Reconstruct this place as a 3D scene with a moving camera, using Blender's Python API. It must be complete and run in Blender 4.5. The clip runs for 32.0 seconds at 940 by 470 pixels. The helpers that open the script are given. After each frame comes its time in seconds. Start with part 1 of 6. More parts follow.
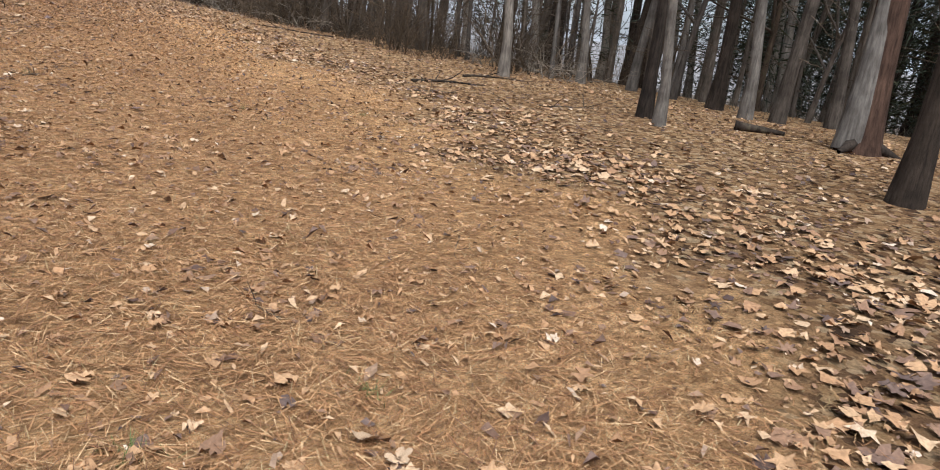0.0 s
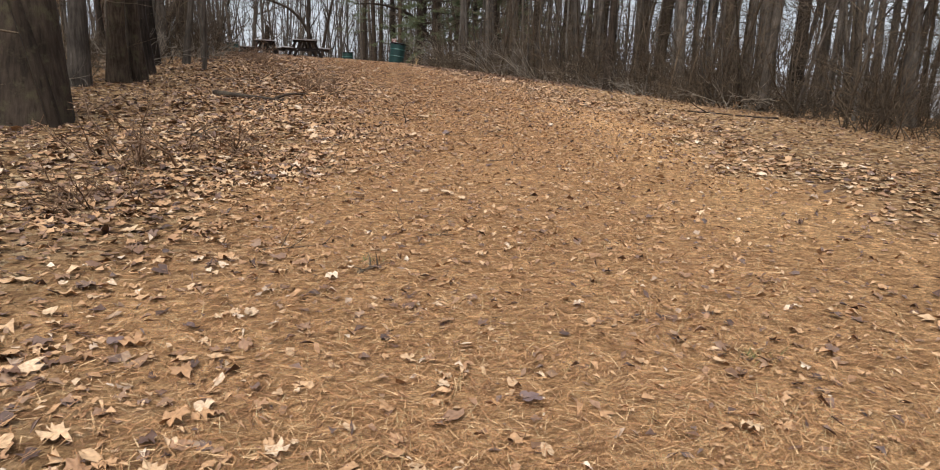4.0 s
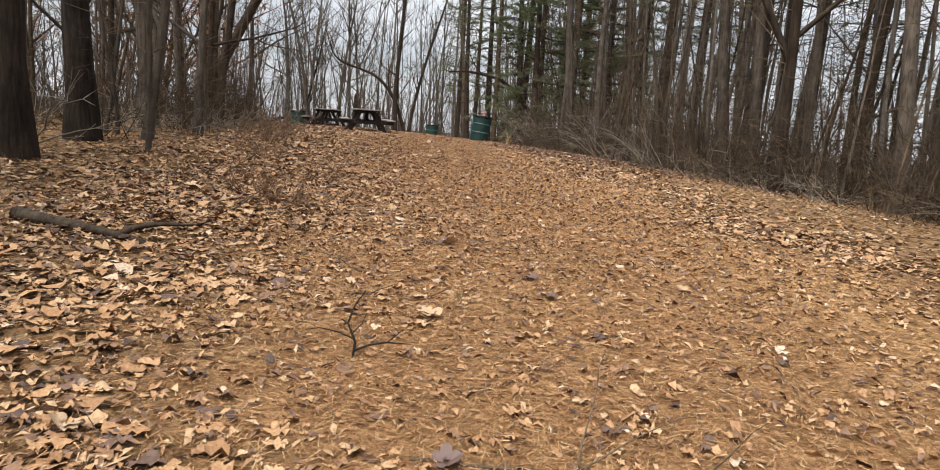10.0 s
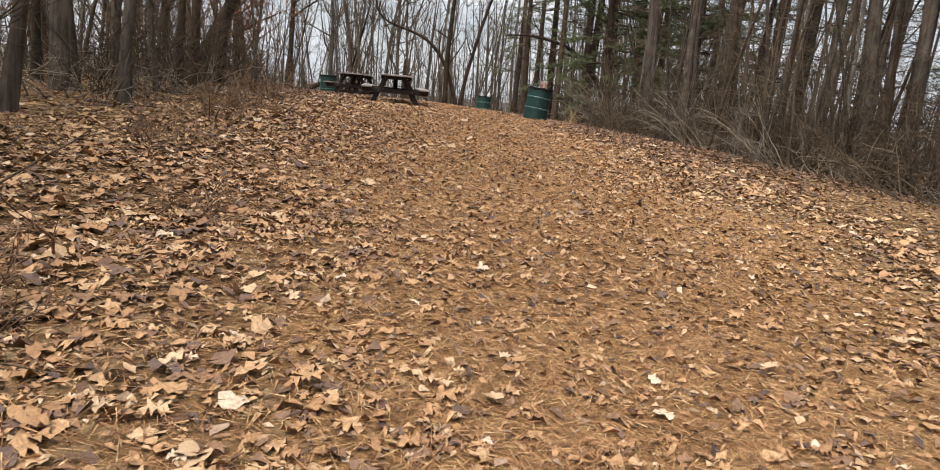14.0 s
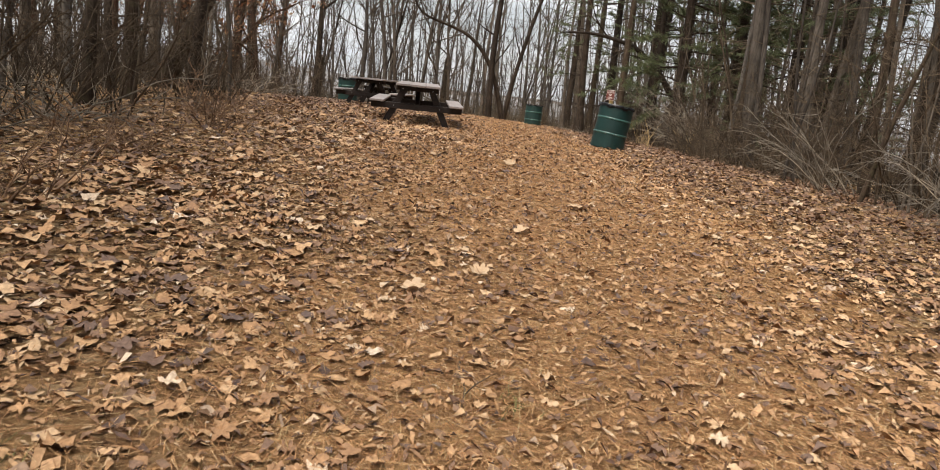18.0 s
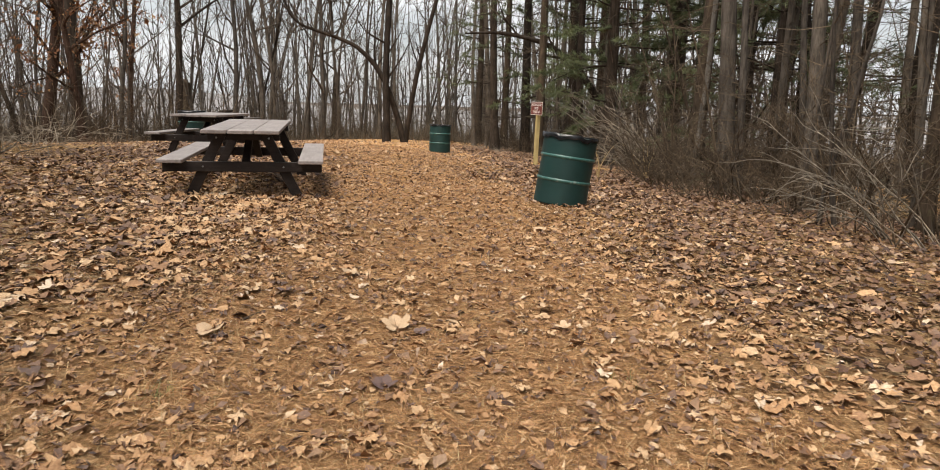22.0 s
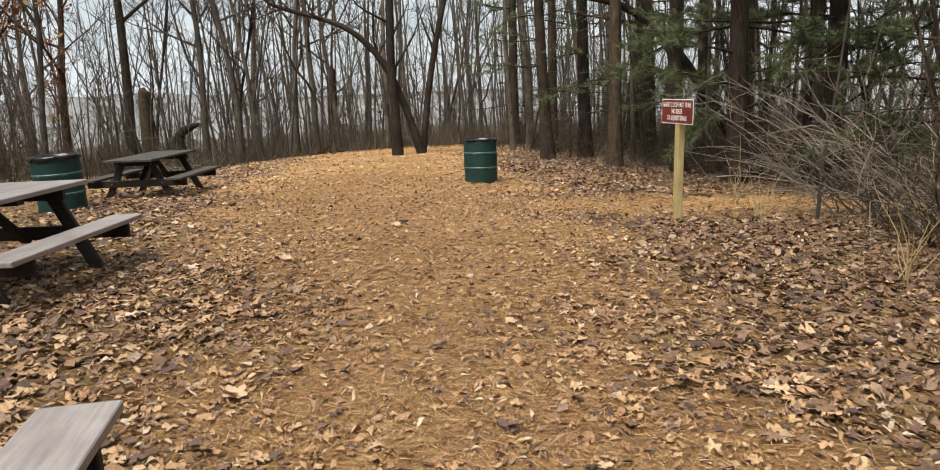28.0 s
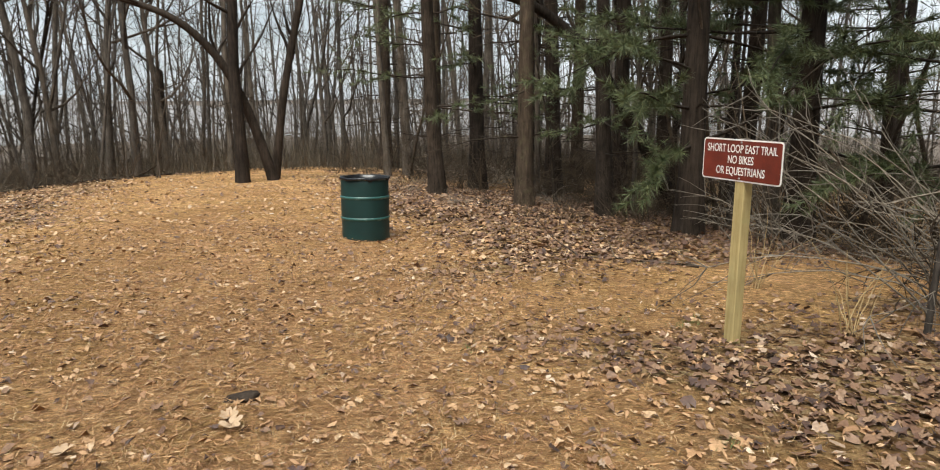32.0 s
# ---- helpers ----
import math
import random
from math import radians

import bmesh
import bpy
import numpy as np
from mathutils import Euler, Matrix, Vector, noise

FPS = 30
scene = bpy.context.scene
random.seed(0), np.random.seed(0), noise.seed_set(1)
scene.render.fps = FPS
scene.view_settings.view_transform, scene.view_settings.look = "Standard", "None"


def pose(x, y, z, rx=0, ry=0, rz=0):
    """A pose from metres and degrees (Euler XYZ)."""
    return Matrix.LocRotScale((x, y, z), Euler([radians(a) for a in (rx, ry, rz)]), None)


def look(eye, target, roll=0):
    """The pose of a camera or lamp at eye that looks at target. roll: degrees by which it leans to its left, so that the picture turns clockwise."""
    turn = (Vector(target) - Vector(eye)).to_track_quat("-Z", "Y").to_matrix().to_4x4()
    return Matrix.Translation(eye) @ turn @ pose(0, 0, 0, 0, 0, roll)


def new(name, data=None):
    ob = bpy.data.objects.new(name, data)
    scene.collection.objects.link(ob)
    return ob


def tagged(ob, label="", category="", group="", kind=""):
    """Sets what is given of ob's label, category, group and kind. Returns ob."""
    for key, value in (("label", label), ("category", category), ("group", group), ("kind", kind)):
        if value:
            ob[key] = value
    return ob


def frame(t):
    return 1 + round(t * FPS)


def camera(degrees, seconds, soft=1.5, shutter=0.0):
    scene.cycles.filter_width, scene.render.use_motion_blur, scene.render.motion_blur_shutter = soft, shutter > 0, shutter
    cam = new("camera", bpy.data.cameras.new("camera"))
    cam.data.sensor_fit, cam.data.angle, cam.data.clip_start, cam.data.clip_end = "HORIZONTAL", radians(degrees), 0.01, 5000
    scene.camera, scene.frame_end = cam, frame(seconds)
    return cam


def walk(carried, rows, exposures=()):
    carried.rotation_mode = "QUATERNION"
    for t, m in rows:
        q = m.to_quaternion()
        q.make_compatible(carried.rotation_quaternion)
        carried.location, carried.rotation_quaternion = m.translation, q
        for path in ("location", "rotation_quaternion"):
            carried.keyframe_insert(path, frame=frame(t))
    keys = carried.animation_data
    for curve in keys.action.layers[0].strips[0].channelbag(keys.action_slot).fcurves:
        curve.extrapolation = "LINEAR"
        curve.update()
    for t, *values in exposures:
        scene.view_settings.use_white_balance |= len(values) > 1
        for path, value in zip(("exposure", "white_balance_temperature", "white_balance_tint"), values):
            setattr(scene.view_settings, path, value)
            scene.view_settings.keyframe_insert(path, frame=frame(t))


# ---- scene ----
cam = camera(65.5, 32.0, soft=1.0, shutter=0.12)
PATH = [
    (0, (-3.894, -17.946, 0.855), (-2.536, -16.585, 0.305), 7.9),
    (0.5, (-3.786, -17.461, 0.885), (-2.51, -16.019, 0.343), 7.3),
    (1, (-3.489, -16.997, 0.888), (-2.573, -15.288, 0.397), 5.3),
    (1.5, (-3.303, -16.457, 0.881), (-2.535, -14.679, 0.386), 5.6),
    (2, (-3.105, -15.918, 0.951), (-2.377, -14.129, 0.433), 1.3),
    (2.5, (-2.922, -15.367, 0.964), (-2.275, -13.547, 0.442), 0.6),
    (3, (-2.756, -14.807, 0.987), (-2.156, -12.96, 0.51), 0.4),
    (3.5, (-2.551, -14.251, 0.983), (-2.05, -12.368, 0.534), 1.5),
    (4, (-2.386, -13.668, 0.989), (-1.927, -11.777, 0.527), 2.0),
    (4.5, (-2.169, -13.084, 0.993), (-1.756, -11.174, 0.571), 2.5),
    (6.5, (-1.578, -10.565, 1.031), (-1.326, -8.608, 0.706), 2.3),
    (7, (-1.43, -9.975, 1.06), (-1.206, -8.013, 0.741), 3.0),
    (7.5, (-1.279, -9.348, 1.077), (-1.054, -7.387, 0.754), 2.9),
    (8, (-1.143, -8.728, 1.095), (-0.944, -6.768, 0.749), 3.3),
    (8.5, (-1.064, -8.083, 1.12), (-0.867, -6.123, 0.773), 3.8),
    (9, (-0.879, -7.496, 1.152), (-0.689, -5.53, 0.838), 3.2),
    (9.5, (-0.765, -6.841, 1.176), (-0.557, -4.874, 0.882), 3.0),
    (10, (-0.566, -6.237, 1.205), (-0.378, -4.267, 0.918), 3.4),
    (10.5, (-0.441, -5.595, 1.215), (-0.252, -3.626, 0.922), 3.8),
    (11, (-0.305, -4.967, 1.209), (-0.125, -2.998, 0.911), 4.5),
    (11.5, (-0.228, -4.317, 1.226), (-0.106, -2.345, 0.92), 4.4),
    (12, (-0.108, -3.71, 1.255), (0.005, -1.739, 0.934), 3.9),
    (12.5, (-0.054, -3.033, 1.265), (0.047, -1.062, 0.944), 4.4),
    (13, (0.01, -2.355, 1.3), (0.103, -0.383, 0.977), 5.1),
    (13.5, (0.066, -1.726, 1.306), (0.111, 0.243, 0.958), 4.7),
    (15.5, (0.162, 0.842, 1.472), (0.197, 2.797, 1.051), 5.9),
    (16, (0.14, 1.554, 1.553), (0.149, 3.514, 1.154), 5.4),
    (16.5, (0.19, 2.269, 1.598), (0.201, 4.232, 1.218), 5.5),
    (17, (0.146, 2.94, 1.633), (0.165, 4.899, 1.231), 5.7),
    (17.5, (0.119, 3.636, 1.663), (0.149, 5.593, 1.251), 6.2),
    (18, (0.032, 4.307, 1.717), (-0.048, 6.265, 1.321), 6.0),
    (18.5, (0.011, 4.971, 1.773), (-0.022, 6.939, 1.42), 4.3),
    (19, (0.001, 5.601, 1.828), (0.01, 7.576, 1.511), 4.1),
    (19.5, (0.005, 6.313, 1.904), (0.126, 8.289, 1.621), 1.8),
    (20, (0.064, 7.056, 1.914), (0.18, 9.031, 1.621), 2.8),
    (20.5, (0.08, 7.816, 1.948), (0.227, 9.778, 1.591), 1.5),
    (21, (0.149, 8.533, 1.98), (0.282, 10.498, 1.63), 2.4),
    (21.5, (0.143, 9.247, 2.012), (0.287, 11.208, 1.647), 1.1),
    (22, (0.171, 9.938, 2.025), (0.313, 11.9, 1.665), 1.6),
    (22.5, (0.117, 10.626, 2.038), (0.282, 12.585, 1.675), 1.8),
    (23, (0.102, 11.342, 2.088), (0.317, 13.303, 1.758), 0.8),
    (23.5, (0.062, 12.002, 2.102), (0.227, 13.968, 1.773), 0.5),
    (24, (0.065, 12.704, 2.162), (0.245, 14.669, 1.841), -0.4),
    (24.5, (0.095, 13.357, 2.177), (0.219, 15.331, 1.882), 1.1),
    (25, (0.072, 14.054, 2.215), (0.231, 16.024, 1.907), 0.2),
    (25.5, (0.109, 14.819, 2.227), (0.19, 16.798, 1.95), 1.4),
    (27.5, (-0.022, 17.611, 2.363), (0.168, 19.557, 1.939), -2.9),
    (28, (-0.124, 18.318, 2.349), (-0.035, 20.275, 1.944), -2.5),
    (28.5, (-0.191, 18.899, 2.417), (-0.098, 20.871, 2.092), -4.6),
    (29, (-0.148, 19.443, 2.401), (0.053, 21.405, 2.068), -3.0),
    (29.5, (-0.233, 20.012, 2.414), (0.113, 21.954, 2.084), -2.3),
    (30, (-0.229, 20.593, 2.388), (0.015, 22.555, 2.086), -2.0),
    (30.5, (-0.229, 21.107, 2.411), (-0.027, 23.072, 2.098), -0.5),
    (31, (-0.29, 21.681, 2.393), (0.035, 23.625, 2.05), -1.5),
    (31.5, (-0.144, 22.185, 2.393), (0.163, 24.127, 2.028), -0.2),
    (32, (-0.269, 22.77, 2.395), (0.218, 24.671, 2.013), -0.4),
]
walk(cam, [(t, look(eye, target, roll)) for t, eye, target, roll in PATH], ((0, 0.17, 5900, 10), (1, 0.16, 6200, 10), (4, 0.18, 6200, 10), (9, 0.3, 6500, 10), (16, 0.37, 6650, 10), (20, 0.35, 6900, 10), (25, 0.35, 6700, 8), (29, 0.33, 6480, 5), (32, 0.31, 6380, 5)))

# ---- world and sun ----
world = bpy.data.worlds.new("world")
scene.world = world
world.use_nodes = True
wn, wl = world.node_tree.nodes, world.node_tree.links
wn.clear()
w_out = wn.new("ShaderNodeOutputWorld")
w_bg = wn.new("ShaderNodeBackground")
w_sky = wn.new("ShaderNodeTexSky")
w_sky.sky_type = "NISHITA"
w_sky.sun_disc = False
w_sky.sun_elevation = radians(62)
w_sky.sun_rotation = radians(215)
w_sky.air_density, w_sky.dust_density = 1.0, 1.5
w_co = wn.new("ShaderNodeTexCoord")
w_map = wn.new("ShaderNodeMapping")
w_map.inputs["Scale"].default_value = (1.0, 1.0, 3.2)
w_noise = wn.new("ShaderNodeTexNoise")
w_noise.inputs["Scale"].default_value = 3.2
w_noise.inputs["Detail"].default_value = 7
w_noise.inputs["Roughness"].default_value = 0.58
w_ramp = wn.new("ShaderNodeValToRGB")
w_ramp.color_ramp.elements[0].position = 0.34
w_ramp.color_ramp.elements[0].color = (0.42, 0.42, 0.42, 1)
w_ramp.color_ramp.elements[1].position = 0.62
w_ramp.color_ramp.elements[1].color = (1, 1, 1, 1)
w_shade = wn.new("ShaderNodeTexNoise")
w_shade.inputs["Scale"].default_value = 5.0
w_shade.inputs["Detail"].default_value = 6
w_cloud = wn.new("ShaderNodeMix")
w_cloud.data_type = "RGBA"
w_cloud.inputs[6].default_value = (7.6, 8.3, 9.4, 1)
w_cloud.inputs[7].default_value = (13.2, 13.5, 13.9, 1)
w_mix = wn.new("ShaderNodeMix")
w_mix.data_type = "RGBA"
w_bg.inputs["Strength"].default_value = 0.07
wl.new(w_co.outputs["Generated"], w_map.inputs["Vector"])
wl.new(w_map.outputs["Vector"], w_noise.inputs["Vector"])
wl.new(w_map.outputs["Vector"], w_shade.inputs["Vector"])
wl.new(w_noise.outputs["Fac"], w_ramp.inputs["Fac"])
wl.new(w_shade.outputs["Fac"], w_cloud.inputs[0])
wl.new(w_ramp.outputs["Color"], w_mix.inputs[0])
wl.new(w_sky.outputs["Color"], w_mix.inputs[6])
wl.new(w_cloud.outputs[2], w_mix.inputs[7])
wl.new(w_mix.outputs[2], w_bg.inputs["Color"])
wl.new(w_bg.outputs["Background"], w_out.inputs["Surface"])

sun = bpy.data.lights.new("sun", "SUN")
sun.energy, sun.angle, sun.color = 4.7, radians(40), (1.0, 0.95, 0.88)
sun_ob = new("sun", sun)
sun_ob.matrix_world = look((-14, -20, 46), (0, 0, 0))

# ---- materials ----
def material(name, rough=0.8, metal=0.0, spec=0.3):
    m = bpy.data.materials.new(name)
    m.use_nodes = True
    b = m.node_tree.nodes["Principled BSDF"]
    b.inputs["Roughness"].default_value = rough
    b.inputs["Metallic"].default_value = metal
    b.inputs["Specular IOR Level"].default_value = spec
    return m, m.node_tree.nodes, m.node_tree.links, b


def ramp_node(nodes, stops):
    r = nodes.new("ShaderNodeValToRGB")
    e = r.color_ramp.elements
    while len(e) < len(stops):
        e.new(0.5)
    for el, (p, c) in zip(e, stops):
        el.position, el.color = p, (*c, 1)
    return r


def noise_node(nodes, links, vec, scale, detail=5, rough=0.55, stretch=None, rot=None):
    n = nodes.new("ShaderNodeTexNoise")
    n.inputs["Scale"].default_value = scale
    n.inputs["Detail"].default_value = detail
    n.inputs["Roughness"].default_value = rough
    if stretch:
        mp = nodes.new("ShaderNodeMapping")
        mp.inputs["Scale"].default_value = stretch
        if rot:
            mp.inputs["Rotation"].default_value = rot
        links.new(vec, mp.inputs["Vector"])
        vec = mp.outputs["Vector"]
    links.new(vec, n.inputs["Vector"])
    return n.outputs["Fac"]


def mix_node(nodes, links, fac, a, b, blend="MIX"):
    m = nodes.new("ShaderNodeMix")
    m.data_type, m.blend_type = "RGBA", blend
    for sock, v in ((m.inputs[0], fac), (m.inputs[6], a), (m.inputs[7], b)):
        if isinstance(v, (int, float)):
            sock.default_value = v
        elif isinstance(v, tuple):
            sock.default_value = (*v, 1)
        else:
            links.new(v, sock)
    return m.outputs[2]


def bump_node(nodes, links, b, height, strength, dist):
    u = nodes.new("ShaderNodeBump")
    u.inputs["Strength"].default_value = strength
    u.inputs["Distance"].default_value = dist
    links.new(height, u.inputs["Height"])
    links.new(u.outputs["Normal"], b.inputs["Normal"])


def bark(name, dark, light, moss=None, scale=1.0):
    """Bark with long upright furrows, blotches and lichen."""
    m, n, l, b = material(name, 0.92, 0, 0.15)
    geo = n.new("ShaderNodeTexCoord").outputs["Object"]
    f = noise_node(n, l, geo, 22 * scale, 6, 0.65, (1, 1, 0.12))
    g = noise_node(n, l, geo, 2.2, 4, 0.6)
    info = n.new("ShaderNodeObjectInfo").outputs["Random"]
    col = ramp_node(n, [(0.3, dark), (0.72, light)])
    l.new(f, col.inputs["Fac"])
    blot = ramp_node(n, [(0.35, (0.6, 0.58, 0.56)), (0.68, (1.15, 1.13, 1.1))])
    l.new(g, blot.inputs["Fac"])
    c = mix_node(n, l, 1.0, col.outputs["Color"], blot.outputs["Color"], "MULTIPLY")
    vary = ramp_node(n, [(0.0, (0.72, 0.72, 0.74)), (1.0, (1.25, 1.2, 1.14))])
    l.new(info, vary.inputs["Fac"])
    c = mix_node(n, l, 1.0, c, vary.outputs["Color"], "MULTIPLY")
    if moss:
        h = noise_node(n, l, geo, 6.0, 5, 0.7)
        k = ramp_node(n, [(0.52, (0, 0, 0)), (0.66, (0.75, 0.75, 0.75))])
        l.new(h, k.inputs["Fac"])
        c = mix_node(n, l, k.outputs["Color"], c, moss)
    l.new(c, b.inputs["Base Color"])
    bump_node(n, l, b, f, 0.9, 0.02)
    return m


M_BARK_GREY = bark("bark_grey", (0.05, 0.043, 0.037), (0.17, 0.15, 0.13))
M_BARK_BROWN = bark("bark_brown", (0.028, 0.022, 0.017), (0.105, 0.080, 0.060), (0.085, 0.073, 0.042))
M_BARK_DARK = bark("bark_dark", (0.019, 0.0155, 0.013), (0.074, 0.058, 0.046))
M_BARK_PALE = bark("bark_pale", (0.11, 0.10, 0.09), (0.30, 0.28, 0.25))
M_BARK_RED = bark("bark_red", (0.028, 0.017, 0.013), (0.11, 0.068, 0.05))
M_TWIG = bark("twig_bark", (0.06, 0.047, 0.034), (0.20, 0.158, 0.115), None, 2.0)
M_BRUSHWOOD = bark("brushwood_bark", (0.042, 0.032, 0.023), (0.155, 0.120, 0.086), None, 2.0)
M_TWIG_PALE = bark("twig_pale", (0.16, 0.138, 0.115), (0.40, 0.36, 0.30), None, 2.0)


def leaf_material(name, stops, rough=0.7):
    """Dead leaves, each with its own tint, veined and blotched."""
    m, n, l, b = material(name, rough, 0, 0.35)
    rnd = n.new("ShaderNodeNewGeometry").outputs["Random Per Island"]
    col = ramp_node(n, stops)
    l.new(rnd, col.inputs["Fac"])
    co = n.new("ShaderNodeTexCoord").outputs["Object"]
    f = noise_node(n, l, co, 60, 3, 0.6)
    g = ramp_node(n, [(0.3, (0.62, 0.58, 0.54)), (0.7, (1.15, 1.12, 1.08))])
    l.new(f, g.inputs["Fac"])
    l.new(mix_node(n, l, 1.0, col.outputs["Color"], g.outputs["Color"], "MULTIPLY"), b.inputs["Base Color"])
    bump_node(n, l, b, f, 0.35, 0.004)
    return m


M_LEAF = leaf_material("dead_leaf", [
    (0.0, (0.11, 0.078, 0.07)), (0.1, (0.19, 0.12, 0.088)), (0.26, (0.31, 0.18, 0.10)), (0.45, (0.41, 0.242, 0.126)),
    (0.72, (0.495, 0.318, 0.178)), (0.94, (0.555, 0.40, 0.255)), (1.0, (0.64, 0.53, 0.42))])
M_LEAF_DARK = leaf_material("damp_leaf", [
    (0.0, (0.065, 0.043, 0.038)), (0.3, (0.125, 0.07, 0.048)), (0.6, (0.19, 0.11, 0.066)), (0.88, (0.27, 0.172, 0.108)), (1.0, (0.42, 0.32, 0.24))], 0.55)
M_LEAF_BIG = leaf_material("pale_leaf", [(0.0, (0.42, 0.29, 0.18)), (0.5, (0.53, 0.39, 0.26)), (1.0, (0.63, 0.51, 0.39))])
M_LEAF_DAMP = leaf_material("damp_single_leaf", [(0.0, (0.10, 0.065, 0.058)), (0.5, (0.15, 0.10, 0.092)), (1.0, (0.24, 0.19, 0.18))], 0.5)
M_NEEDLE = leaf_material("fallen_needle", [
    (0.0, (0.12, 0.058, 0.03)), (0.4, (0.36, 0.180, 0.079)), (0.8, (0.52, 0.305, 0.145)), (1.0, (0.67, 0.475, 0.27))])
M_GRASS_DRY = leaf_material("dry_grass", [(0.0, (0.30, 0.21, 0.10)), (0.5, (0.46, 0.34, 0.17)), (1.0, (0.58, 0.46, 0.27))])
M_GRASS_GREEN = leaf_material("green_grass", [(0.0, (0.07, 0.10, 0.03)), (1.0, (0.17, 0.22, 0.07))])
M_PINE = leaf_material("pine_needle", [(0.0, (0.06, 0.084, 0.04)), (0.6, (0.112, 0.142, 0.065)), (1.0, (0.18, 0.20, 0.095))], 0.5)
M_DEAD_STALK = leaf_material("dead_stalk", [(0.0, (0.10, 0.058, 0.034)), (0.6, (0.20, 0.12, 0.07)), (1.0, (0.32, 0.22, 0.14))])
M_RUST_LEAF = leaf_material("hanging_leaf", [(0.0, (0.16, 0.065, 0.03)), (0.6, (0.28, 0.13, 0.06)), (1.0, (0.36, 0.22, 0.10))])
M_YELLOW_LEAF = leaf_material("yellow_leaf", [(0.0, (0.28, 0.24, 0.05)), (1.0, (0.42, 0.38, 0.10))])


def make_ground_material():
    """Forest floor: orange pine straw on the trodden band, brown leaf mould elsewhere, bare dark soil showing through."""
    m, n, l, b = material("forest_floor", 0.95, 0, 0.12)
    co = n.new("ShaderNodeTexCoord").outputs["Object"]
    at = n.new("ShaderNodeAttribute")
    at.attribute_name = "litter"
    strands = None
    for k, ang in enumerate((0.2, 1.15, 2.2)):
        f = noise_node(n, l, co, 42, 4, 0.65, (1.0, 8.0, 1.0), (0, 0, ang))
        if strands is None:
            strands = f
        else:
            mx = n.new("ShaderNodeMath")
            mx.operation = "MAXIMUM"
            l.new(strands, mx.inputs[0])
            l.new(f, mx.inputs[1])
            strands = mx.outputs[0]
    straw = ramp_node(n, [(0.44, (0.20, 0.10, 0.048)), (0.545, (0.66, 0.38, 0.185)), (0.66, (0.92, 0.66, 0.39))])
    l.new(strands, straw.inputs["Fac"])
    coarse = None
    for ang in (0.5, 1.7, 2.7):
        f = noise_node(n, l, co, 11, 5, 0.7, (1.0, 1.8, 1.0), (0, 0, ang))
        if coarse is None:
            coarse = f
        else:
            mx = n.new("ShaderNodeMath")
            mx.operation = "MAXIMUM"
            l.new(coarse, mx.inputs[0])
            l.new(f, mx.inputs[1])
            coarse = mx.outputs[0]
    cr = ramp_node(n, [(0.46, (0.56, 0.52, 0.49)), (0.57, (1.0, 0.98, 0.95)), (0.68, (1.5, 1.5, 1.47))])
    l.new(coarse, cr.inputs["Fac"])
    straw_c = mix_node(n, l, 1.0, straw.outputs["Color"], cr.outputs["Color"], "MULTIPLY")
    v = n.new("ShaderNodeTexVoronoi")
    v.inputs["Scale"].default_value = 15
    v.inputs["Randomness"].default_value = 1.0
    warp = n.new("ShaderNodeVectorMath")
    warp.operation = "MULTIPLY_ADD"
    wob = n.new("ShaderNodeTexNoise")
    wob.inputs["Scale"].default_value = 16
    l.new(co, wob.inputs["Vector"])
    l.new(wob.outputs["Color"], warp.inputs[0])
    warp.inputs[1].default_value = (0.09, 0.09, 0.09)
    l.new(co, warp.inputs[2])
    l.new(warp.outputs["Vector"], v.inputs["Vector"])
    cell = n.new("ShaderNodeSeparateColor")
    l.new(v.outputs["Color"], cell.inputs["Color"])
    mould = ramp_node(n, [(0.0, (0.08, 0.05, 0.034)), (0.25, (0.27, 0.155, 0.084)), (0.7, (0.52, 0.33, 0.175)), (1.0, (0.68, 0.51, 0.335))])
    l.new(cell.outputs["Red"], mould.inputs["Fac"])
    fine = noise_node(n, l, co, 45, 4, 0.7)
    fr = ramp_node(n, [(0.3, (0.55, 0.53, 0.5)), (0.7, (1.2, 1.18, 1.14))])
    l.new(fine, fr.inputs["Fac"])
    leafy = mix_node(n, l, 1.0, mould.outputs["Color"], fr.outputs["Color"], "MULTIPLY")
    broad = noise_node(n, l, co, 1.1, 5, 0.6)
    add = n.new("ShaderNodeMath")
    add.operation = "ADD"
    l.new(at.outputs["Fac"], add.inputs[0])
    sub = n.new("ShaderNodeMath")
    sub.operation = "MULTIPLY_ADD"
    l.new(broad, sub.inputs[0])
    sub.inputs[1].default_value = 1.2
    sub.inputs[2].default_value = -0.6
    l.new(sub.outputs[0], add.inputs[1])
    sel = ramp_node(n, [(0.3, (0, 0, 0)), (0.75, (1, 1, 1))])
    l.new(add.outputs[0], sel.inputs["Fac"])
    flake = ramp_node(n, [(0.0, (0.66, 0.61, 0.58)), (0.35, (0.9, 0.88, 0.86)), (0.8, (1.05, 1.05, 1.05)), (1.0, (1.5, 1.55, 1.6))])
    l.new(cell.outputs["Green"], flake.inputs["Fac"])
    straw_c = mix_node(n, l, 0.75, straw_c, flake.outputs["Color"], "MULTIPLY")
    c = mix_node(n, l, sel.outputs["Color"], straw_c, leafy)
    soil_n = noise_node(n, l, co, 5.5, 5, 0.65)
    soil = ramp_node(n, [(0.68, (0, 0, 0)), (0.78, (0.5, 0.5, 0.5))])
    l.new(soil_n, soil.inputs["Fac"])
    c = mix_node(n, l, soil.outputs["Color"], c, (0.085, 0.055, 0.038))
